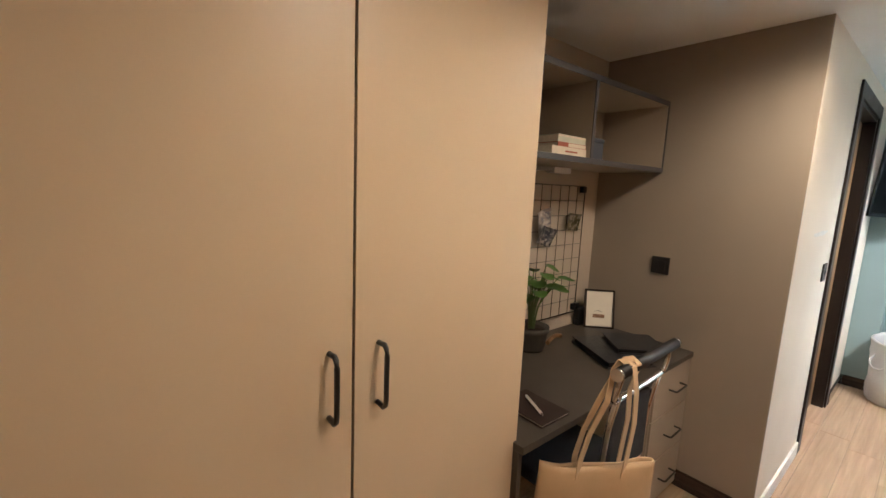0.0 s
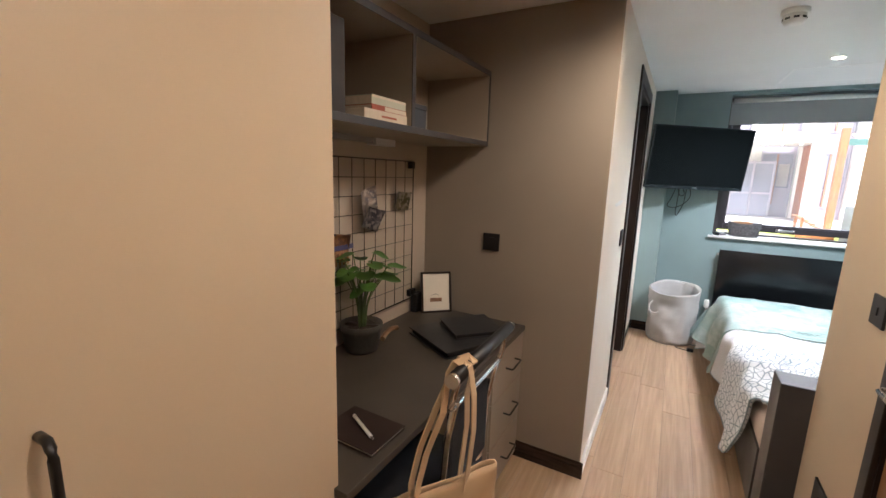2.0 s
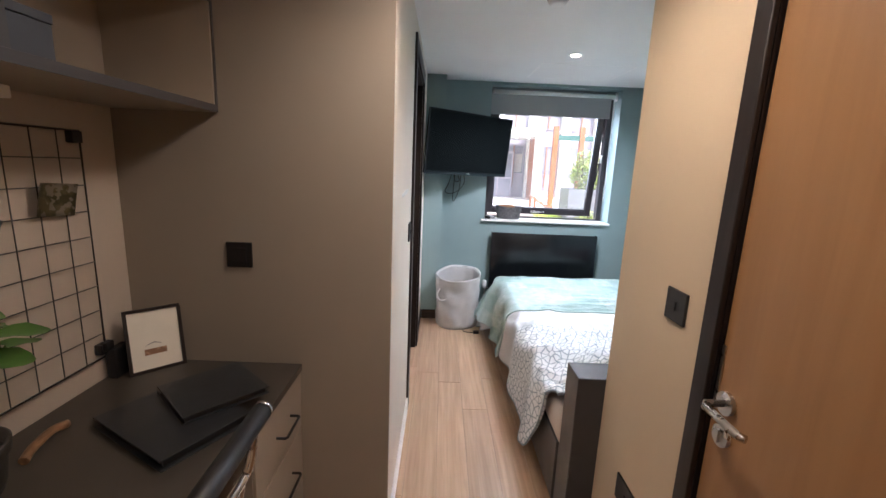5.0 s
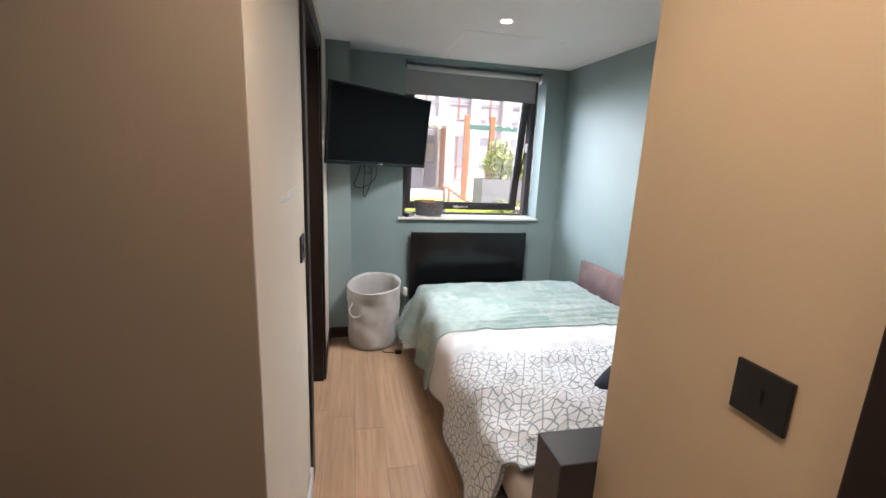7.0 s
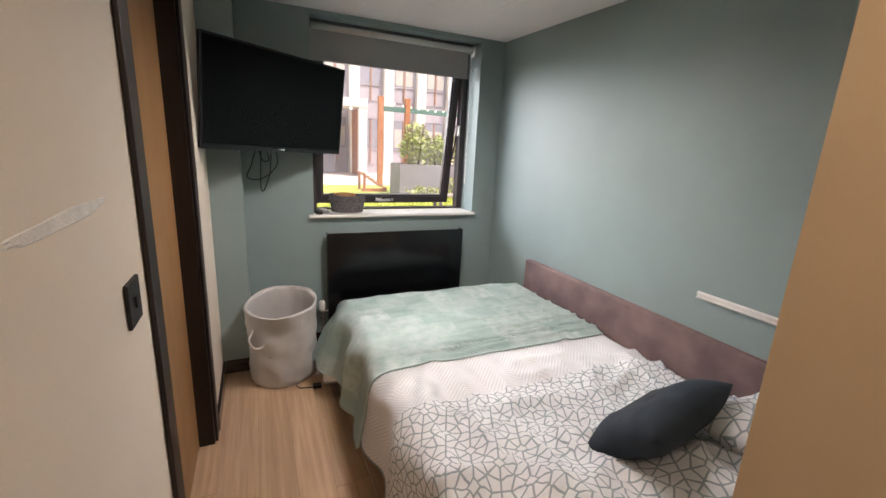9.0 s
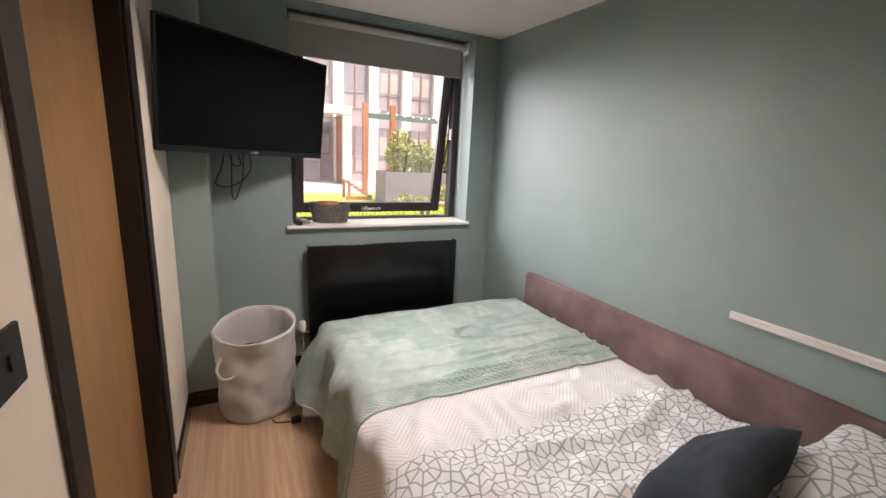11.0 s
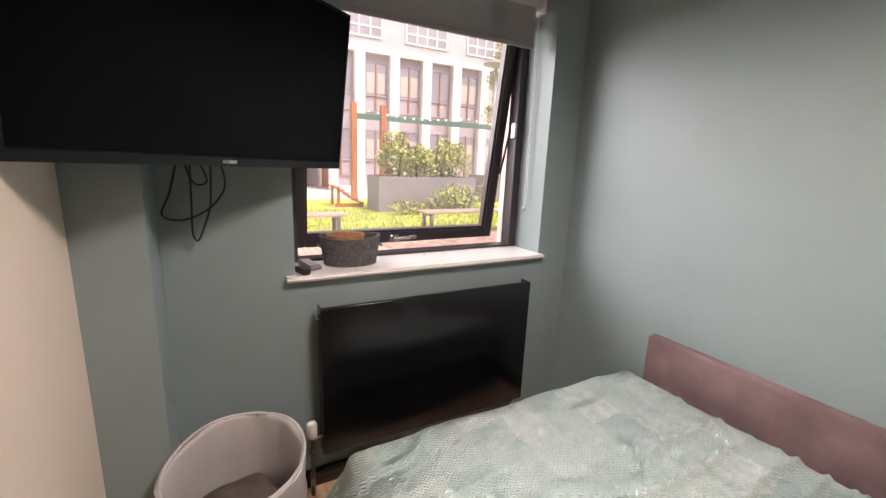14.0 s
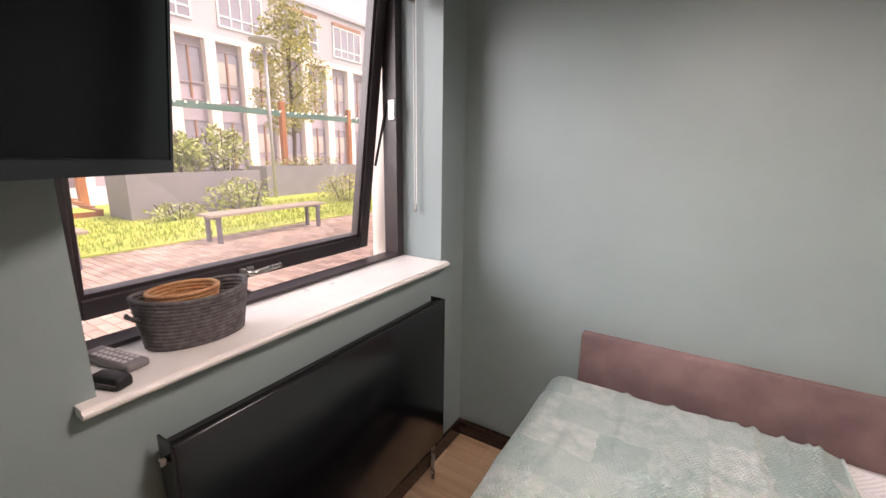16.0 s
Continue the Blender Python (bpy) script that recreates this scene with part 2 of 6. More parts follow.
floor_base = setting("floor", B((-1.3, XO, -1.78, 1.4, -0.12, -0.004)), JOINT, "oak-effect vinyl plank floor with worn sheen", "floor")
ceil = bmesh.new()
for (xa, za, xb, zb) in ((-1.3, 2.195, XN, 2.195), (XN, 2.195, XO, 2.252)):
    v = [ceil.verts.new(p) for p in ((xa, -1.78, za), (xb, -1.78, zb), (xb, 1.4, zb), (xa, 1.4, za), (xa, -1.78, 2.4), (xb, -1.78, 2.4), (xb, 1.4, 2.4), (xa, 1.4, 2.4))]
    for q in ((0, 1, 2, 3), (4, 5, 6, 7), (0, 1, 5, 4), (1, 2, 6, 5), (2, 3, 7, 6), (3, 0, 4, 7)):
        ceil.faces.new([v[i] for i in q])
setting("ceiling", ceil, WHITE, "white painted plaster ceiling", "ceiling")

setting("wall_nook_back", B((-1.18, XN + 0.12, YN, 1.4, 0, HC)), NOOK, "beige wall behind the desk, lighter than the nook's end wall", "wall")
setting("wall_nook_side", B((XN, XN + 0.12, YL + 0.12, YN, 0, HC), (XN, XN + 0.010, YL + 0.001, YL + 0.12, 0, HC)), TAUPE, "taupe end wall of the desk nook, darker than its back wall, with a chipped corner", "wall")
D0, D1, DH = 3.085, 3.93, 2.045
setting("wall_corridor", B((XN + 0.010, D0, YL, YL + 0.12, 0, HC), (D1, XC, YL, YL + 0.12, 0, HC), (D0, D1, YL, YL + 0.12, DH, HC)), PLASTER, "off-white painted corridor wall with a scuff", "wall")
setting("wall_boxing", B((XC, XW, 0.19, YL + 0.12, 0, HC)), TEAL, "teal painted pipe boxing in the corner", "wall")
W0, W1, WZ0, WZ1 = -1.458, -0.237, 0.936, 2.218
setting("wall_window", B((XW, XO, W1, 1.4, 0, HC), (XW, XO, -1.78, W0, 0, HC), (XW, XO, W0, W1, 0, WZ0), (XW, XO, W0, W1, WZ1, HC)), TEAL, "teal painted window wall with a deep reveal", "wall")
setting("wall_bedside", B((XA - 0.12, XW, -1.78, YB, 0, HC)), TEAL, "teal painted wall beside the bed with faint scuffs", "wall")
setting("wall_alcove", B((XA - 0.12, XA, YB, YR - 0.12, 0, HC)), CREAM, "cream painted alcove wall behind the bed head", "wall")
E0, E1, EH = 0.74, 1.612, 2.04
setting("wall_entrance", B((E1 + 0.03, XA, YR - 0.12, YR, 0, HC), (-1.3, E0 - 0.03, YR - 0.12, YR, 0, HC), (E0 - 0.03, E1 + 0.03, YR - 0.12, YR, EH + 0.03, HC)), CREAM, "cream painted wall beside the entrance door", "wall")
setting("wall_west", B((-1.3, -1.18, YR, 1.4, 0, HC)), CREAM, "cream painted end wall of the entrance", "wall")


def skirting(name, x0, x1, y0, y1, material=None):
    bm = B((x0, x1, y0, y1, 0.0, 0.086))
    top = [e for e in bm.edges if all(abs(v.co.z - 0.086) < 1e-4 for v in e.verts)]
    bmesh.ops.bevel(bm, geom=top, offset=0.006, segments=2, affect="EDGES")
    return setting(name, bm, material or DARKWOOD_H, "skirting board coloured white for reflected window light" if material else "dark stained wooden skirting board", "skirting")


skirting("baseboard", XN - 0.016, XN - 0.001, YL - 0.016, 0.70)
# white colour here stands in for window light reflected along the board
skirting("baseboard", XN - 0.001, D0 - 0.072, YL - 0.012, YL - 0.001, TRIM_WHITE)
skirting("baseboard", D1 + 0.075, XC - 0.001, YL - 0.016, YL - 0.001)
skirting("baseboard", XC - 0.016, XC - 0.001, 0.175, YL - 0.017)
skirting("baseboard", XC - 0.001, XW - 0.001, 0.174, 0.189)
skirting("baseboard", XW - 0.016, XW - 0.001, YB + 0.016, 0.173)
skirting("baseboard", XA + 0.001, XW - 0.001, YB + 0.001, YB + 0.015)
skirting("baseboard", E1 + 0.051, XA, YR + 0.001, YR + 0.015)
skirting("baseboard", -1.18, E0 - 0.095, YR + 0.001, YR + 0.015)


# ---------------------------------------------------------------- doors
def lever(parent, x, y, z, out, way):
    """A lever handle with a round rose and an escutcheon; out is the side it stands on, way the side the lever points to."""
    h = part("handle", TU([(x, y + out * 0.012, z), (x, y + out * 0.05, z), (x + way * 0.012, y + out * 0.06, z), (x + way * 0.11, y + out * 0.058, z - 0.002), (x + way * 0.122, y + out * 0.05, z - 0.002)], 0.0082, 10), STEEL, parent, "brushed steel lever handle", True)
    rose = bmesh.new()
    bmesh.ops.create_cone(rose, cap_ends=True, segments=24, radius1=0.026, radius2=0.025, depth=0.010, matrix=Matrix.Translation((x, y + out * 0.006, z)) @ Matrix.Rotation(radians(90), 4, "X"))
    part("rose", rose, STEEL, h)
    lock = bmesh.new()
    bmesh.ops.create_cone(lock, cap_ends=True, segments=24, radius1=0.025, radius2=0.024, depth=0.010, matrix=Matrix.Translation((x + way * 0.004, y + out * 0.006, z - 0.075)) @ Matrix.Rotation(radians(90), 4, "X"))
    box(lock, x - 0.004 + way * 0.004, x + 0.004 + way * 0.004, y + out * 0.010, y + out * 0.018, z - 0.09, z - 0.06)
    part("lock_escutcheon", lock, STEEL, parent, "steel lock escutcheon")


door = setting("door_1", B((E0 + 0.004, E1 - 0.004, YR - 0.052, YR - 0.008, 0.006, EH - 0.004), bevel=0.002), OAK, "closed oak veneer entrance door", "door")
lever(door, 1.562, YR - 0.008, 0.972, 1, -1)
part("latch_plate", B((E1 - 0.016, E1 - 0.006, YR - 0.008, YR - 0.004, 0.94, 1.09), bevel=0.001), STEEL, door)
fr = setting("door_frame_1", B((E1, E1 + 0.050, YR, YR + 0.014, 0, EH + 0.05), bevel=0.003), DARKWOOD, "dark stained entrance door frame", "door frame")
part("lining", B((E1, E1 + 0.03, YR - 0.12, YR - 0.0005, 0, EH)), DARKWOOD, fr)
part("lining", B((E0 - 0.03, E0, YR - 0.12, YR - 0.0005, 0, EH)), DARKWOOD, fr)
part("lining", B((E0 - 0.03, E1 + 0.03, YR - 0.12, YR - 0.0005, EH, EH + 0.03)), DARKWOOD, fr)
part("jamb", B((E0 - 0.09, E0, YR, YR + 0.018, 0, EH + 0.07), bevel=0.003), DARKWOOD, fr)
part("head", B((E0, E1, YR + 0.0005, YR + 0.0175, EH, EH + 0.07), bevel=0.003), DARKWOOD, fr)

setting("door_2", B((D0 + 0.034, D1 - 0.034, YL + 0.066, YL + 0.106, 0.006, DH - 0.034), bevel=0.002), OAK, "closed oak veneer bathroom door", "door")
fr2 = setting("door_frame_2", B((D0 - 0.07, D0 + 0.012, YL - 0.013, YL - 0.001, 0, DH + 0.07), bevel=0.003), DARKWOOD, "dark stained bathroom door frame", "door frame")
part("jamb", B((D1 - 0.012, D1 + 0.07, YL - 0.013, YL - 0.001, 0, DH + 0.07), bevel=0.003), DARKWOOD, fr2)
part("head", B((D0 + 0.012, D1 - 0.012, YL - 0.0125, YL - 0.001, DH - 0.012, DH + 0.07), bevel=0.003), DARKWOOD, fr2)
part("lining", B((D0, D0 + 0.03, YL, YL + 0.12, 0, DH - 0.03)), DARKWOOD, fr2)
part("lining", B((D1 - 0.03, D1, YL, YL + 0.12, 0, DH - 0.03)), DARKWOOD, fr2)
part("lining", B((D0, D1, YL, YL + 0.12, DH - 0.03, DH)), DARKWOOD, fr2)


# ---------------------------------------------------------------- window
FX = 5.03
win = setting("window_1", B((FX, FX + 0.07, W0, W0 + 0.045, WZ0 + 0.028, WZ1), (FX, FX + 0.07, W1 - 0.045, W1, WZ0 + 0.028, WZ1), (FX, FX + 0.07, W0 + 0.045, W1 - 0.045, WZ0 + 0.028, WZ0 + 0.040), (FX, FX + 0.07, W0 + 0.045, W1 - 0.045, WZ1 - 0.045, WZ1)), FRAME_GREY, "dark aluminium top-hung window standing ajar", "window")
HINGE, ANGLE = Vector((5.065, 0, 2.15)), 8.0
TIP = Matrix.Translation(HINGE) @ Matrix.Rotation(radians(-ANGLE), 4, "Y") @ Matrix.Translation(-HINGE)
S0, S1, SZ = W0 + 0.05, W1 - 0.05, 0.981
sash_bm = B((5.04, 5.095, S0, S0 + 0.055, SZ, 2.15), (5.04, 5.095, S1 - 0.055, S1, SZ, 2.15), (5.04, 5.095, S0 + 0.055, S1 - 0.055, SZ, SZ + 0.055), (5.04, 5.095, S0 + 0.055, S1 - 0.055, 2.095, 2.15), bevel=0.004)
for (a, b, c, d) in ((S0 + 0.055, S0 + 0.067, SZ + 0.055, 2.095), (S1 - 0.067, S1 - 0.055, SZ + 0.055, 2.095), (S0 + 0.067, S1 - 0.067, SZ + 0.055, SZ + 0.067), (S0 + 0.067, S1 - 0.067, 2.083, 2.095)):
    box(sash_bm, 5.05, 5.085, a, b, c, d)
sash_bm.transform(TIP)
sash = part("sash", sash_bm, FRAME_GREY, win)
gl = B((5.066, 5.072, S0 + 0.06, S1 - 0.06, SZ + 0.06, 2.09))
gl.transform(TIP)
pane = part("pane", gl, GLASS, sash, "clear glass pane")
pane.visible_shadow = False
hb = TU([(5.04, -0.79, SZ + 0.03), (5.005, -0.79, SZ + 0.03), (5.0, -0.80, SZ + 0.032), (5.0, -0.90, SZ + 0.04)], 0.009, 10)
box(hb, 5.028, 5.04, -0.815, -0.765, SZ + 0.016, SZ + 0.044, 0.003)
hb.transform(TIP)
part("window_handle", hb, STEEL, sash, "silver window handle", True)
part("stay", TU([(5.075, W0 + 0.047, 1.62), (5.14, W0 + 0.055, 1.36)], 0.006, 6), BLACK_METAL, win, "dark friction stay")
part("keeper", B((FX - 0.004, FX + 0.03, W0 + 0.045, W0 + 0.06, 1.55, 1.63), bevel=0.003), STEEL, win)

sill = bmesh.new()
box(sill, 4.79, 5.03, W0 + 0.001, W1 - 0.001, WZ0 + 0.006, WZ0 + 0.027)
box(sill, 4.79, XW - 0.0005, W0 - 0.012, W0 + 0.001, WZ0 + 0.006, WZ0 + 0.027)
box(sill, 4.79, XW - 0.0005, W1 - 0.001, W1 + 0.034, WZ0 + 0.006, WZ0 + 0.027)
bmesh.ops.bevel(sill, geom=[e for e in sill.edges if all(abs(v.co.x - 4.79) < 1e-4 for v in e.verts) and abs(e.verts[0].co.y - e.verts[1].co.y) > 0.005], offset=0.008, segments=3, affect="EDGES")
setting("window_sill", sill, TRIM_WHITE, "white painted window sill", "window sill")

bl = thing("roller_blind", "grey roller blind mostly rolled up in the window", "blind", (4.94, (W0 + W1) / 2, 2.15))
part("cloth", B((4.930, 4.934, W0 + 0.058, W1 - 0.012, 1.985, 2.17)), BLIND, bl)
# white colour of the roll paints in the highlight along it
rb = bmesh.new()
bmesh.ops.create_cone(rb, cap_ends=True, segments=28, radius1=0.025, radius2=0.025, depth=W1 - W0 - 0.05, matrix=Matrix.Translation((4.945, (W0 + W1) / 2, 2.176)) @ Matrix.Rotation(radians(90), 4, "X"))
part("roll", rb, TRIM_WHITE, bl, "rolled blind cloth coloured white for its highlight", True)
part("bottom_bar", B((4.921, 4.933, W0 + 0.058, W1 - 0.012, 1.968, 1.99), bevel=0.004), BLIND, bl)
part("head_rail", B((4.935, 4.99, W0 + 0.006, W1 - 0.006, 2.214, 2.226), bevel=0.003), FRAME_GREY, bl, "dark head rail")
part("bracket", B((4.915, 4.985, W0 + 0.004, W0 + 0.012, 2.135, 2.213), bevel=0.002), TRIM_WHITE, bl)
part("chain", TU([(4.945, W0 + 0.02, 2.14), (4.945, W0 + 0.018, 1.22), (4.947, W0 + 0.022, 1.19), (4.955, W0 + 0.02, 1.22), (4.96, W0 + 0.018, 2.14)], 0.0018, 5), TRIM_WHITE, bl, "thin bead chain")
part("chain_weight", TU([(4.947, W0 + 0.022, 1.20), (4.947, W0 + 0.022, 1.17)], 0.006, 8), STEEL, bl)

# ---------------------------------------------------------------- radiator
rad = thing("radiator", "black flat-panel radiator under the window sill", "radiator", (4.78, -0.82, 0.15))
RY0, RY1, RZ0, RZ1 = -1.342, -0.310, 0.205, 0.845
part("front_panel", B((4.733, 4.745, RY0, RY1, RZ0, RZ1), bevel=0.004), RAD_BLACK, rad, "satin black steel front", True)
part("back_panel", B((4.79, 4.80, RY0 + 0.01, RY1 - 0.01, RZ0 + 0.02, RZ1 - 0.02)), RAD_BLACK, rad)
part("side_panel", B((4.746, 4.80, RY1 - 0.006, RY1 - 0.001, RZ0, RZ1 - 0.001)), RAD_BLACK, rad)
part("side_panel", B((4.746, 4.80, RY0 + 0.001, RY0 + 0.006, RZ0, RZ1 - 0.001)), RAD_BLACK, rad)
part("top_grille", B((4.746, 4.789, RY0 + 0.007, RY1 - 0.007, RZ1 - 0.024, RZ1 - 0.018)), BLACK_METAL, rad)
part("top_strip", B((4.762, 4.766, RY0 + 0.007, RY1 - 0.007, RZ1 - 0.0175, RZ1 - 0.006)), BLACK_METAL, rad)
part("bleed_plug", TU([(4.768, RY1 - 0.002, 0.80), (4.768, RY1 + 0.012, 0.80)], 0.009, 10), STEEL, rad, "steel bleed plug")
part("bracket", B((4.80, XW - 0.001, -1.2, -1.16, 0.3, 0.8)), RAD_BLACK, rad)
part("bracket", B((4.80, XW - 0.001, -0.48, -0.44, 0.3, 0.8)), RAD_BLACK, rad)
part("pipe", TU([(4.768, RY0 + 0.03, 0.205), (4.768, RY0 + 0.03, 0.0)], 0.009, 8), STEEL, rad)
valve = part("valve", TU([(4.768, RY1 - 0.02, 0.27), (4.768, RY1 + 0.035, 0.27), (4.768, RY1 + 0.04, 0.26), (4.768, RY1 + 0.04, 0.0)], 0.009, 10), STEEL, rad, "steel valve body and pipe")
part("valve_head", lathe([(0.012, 0.275), (0.02, 0.283), (0.022, 0.30), (0.022, 0.335), (0.017, 0.35), (0.004, 0.352)], 4.768, RY1 + 0.04, 16), TRIM_WHITE, valve, "white thermostatic valve head")

# ---------------------------------------------------------------- television
TA, TB = Vector((4.236, 0.347, 1.391)), Vector((4.780, -0.402, 1.376))
TD = (TB - TA).normalized()
TN = Vector((-TD.y, TD.x, 0)).normalized()          # away from the viewer
TUP = (Vector((0, 0, 1)) * math.cos(0.097) - TN * math.sin(0.097)).normalized()
TN = TD.cross(TUP).normalized()
TN = TN if TN.x > 0 else -TN
TUP = TD.cross(TN) if TD.cross(TN).z > 0 else -TD.cross(TN)
TW, TZ0, TZ1 = (TB - TA).length, 0.0, 0.527
TM = Matrix(((TD.x, TN.x, TUP.x, TA.x), (TD.y, TN.y, TUP.y, TA.y), (TD.z, TN.z, TUP.z, TA.z), (0, 0, 0, 1)))


def tvbox(*b, bevel=0.0):
    bm = B(*b, bevel=bevel)
    bm.transform(TM)
    return bm


tv = thing("television", "black flat television on a swivel wall arm", "television", (TA + TB) / 2)
part("body", tvbox((0.0, TW, 0.004, 0.03, TZ0, TZ1), bevel=0.006), BLACK_PLASTIC, tv)
part("back_cover", tvbox((0.14, TW - 0.14, 0.03, 0.062, TZ0 + 0.05, TZ1 - 0.15), bevel=0.012), BLACK_PLASTIC, tv)
part("screen", tvbox((0.010, TW - 0.010, 0.0015, 0.0045, TZ0 + 0.026, TZ1 - 0.010)), SCREEN, tv, "dark glossy screen")
part("bezel", tvbox((0.0, TW, 0.0, 0.004, TZ0, TZ0 + 0.024), (0.0, 0.009, 0.0, 0.004, TZ0 + 0.024, TZ1), (TW - 0.009, TW, 0.0, 0.004, TZ0 + 0.024, TZ1), (0.009, TW - 0.009, 0.0, 0.004, TZ1 - 0.009, TZ1)), RAD_BLACK, tv, "glossy black bezel")
part("badge", tvbox((TW * 0.5 - 0.022, TW * 0.5 + 0.022, -0.001, 0.0, TZ0 + 0.008, TZ0 + 0.017), bevel=0.0003), STEEL, tv, "small silver badge")
mid = TM @ Vector((TW * 0.5, 0.062, 0.25))
part("wall_arm", TU([mid, mid + Vector((0.03, 0.06, 0)), (XW - 0.03, 0.06, 1.62), (XW - 0.001, 0.06, 1.62)], 0.014, 8), BLACK_METAL, tv, "black swivel arm")
part("wall_plate", B((XW - 0.014, XW - 0.001, 0.02, 0.10, 1.52, 1.72), bevel=0.002), BLACK_METAL, tv)
cab = thing("tv_cable", "loose black cables hanging below the television", "cable", (4.72, 0.0, 1.38))
for pts in ([(4.66, 0.09, 1.40), (4.70, 0.13, 1.26), (4.74, 0.17, 1.16), (4.77, 0.10, 1.13), (4.78, 0.0, 1.17), (4.78, -0.07, 1.25), (4.76, -0.08, 1.32), (4.72, -0.06, 1.40)],
            [(4.68, 0.07, 1.40), (4.73, 0.05, 1.31), (4.75, 0.02, 1.285), (4.74, -0.01, 1.31), (4.70, 0.02, 1.40)],
            [(4.70, -0.03, 1.40), (4.76, -0.02, 1.24), (4.78, -0.01, 1.17), (4.79, 0.03, 1.06), (4.79, 0.05, 1.03), (4.79, 0.065, 1.07), (4.78, 0.06, 1.2), (4.74, 0.05, 1.40)]):
    pts = [(px, 0.15 - (0.15 - py) * 0.72, 1.40 - (1.40 - pz) * 0.74) for px, py, pz in pts]
    part("cable", TU(pts, 0.0035, 6, smooth_steps=6), BLACK_PLASTIC, cab)

# ---------------------------------------------------------------- bed
bed = thing("bed", "charcoal single bed frame with a tall end board", "bed", (3.3, -0.95, 0))
BX0, BX1, BY0, BY1 = 2.15, 4.27, -0.335, -1.60
part("end_board", B((BX0, BX0 + 0.135, BY1, BY0, 0.0, 0.705), bevel=0.003), CHARCOAL, bed, "charcoal laminate end board")
part("side_rail", B((BX0 + 0.136, BX1, BY0 - 0.03, BY0 - 0.012, 0.02, 0.34), bevel=0.002), CHARCOAL, bed)
part("side_rail", B((BX0 + 0.136, BX1, BY1, BY1 + 0.018, 0.02, 0.34), bevel=0.002), CHARCOAL, bed)
part("foot_rail", B((BX1 - 0.02, BX1, BY1 + 0.019, BY0 - 0.031, 0.02, 0.34), bevel=0.002), CHARCOAL, bed)
part("base", B((BX0 + 0.136, BX1 - 0.021, BY1 + 0.019, BY0 - 0.031, 0.26, 0.30)), CHARCOAL, bed)
part("drawer_front", B((2.32, 3.26, BY0 - 0.0118, BY0, 0.04, 0.32), bevel=0.002), CHARCOAL, bed)
part("drawer_front", B((3.27, 4.25, BY0 - 0.0118, BY0, 0.04, 0.32), bevel=0.002), CHARCOAL, bed)
solid("mattress", B((BX0 + 0.14, BX1 - 0.005, BY1 + 0.005, BY0 - 0.005, 0.301, 0.475), bevel=0.035, seg=3), MATTRESS, "pale mattress lying on the bed frame", "mattress", smooth=True)


def smoothstep(a, b, x):
    t = max(0.0, min(1.0, (x - a) / (b - a)))
    return t * t * (3 - 2 * t)


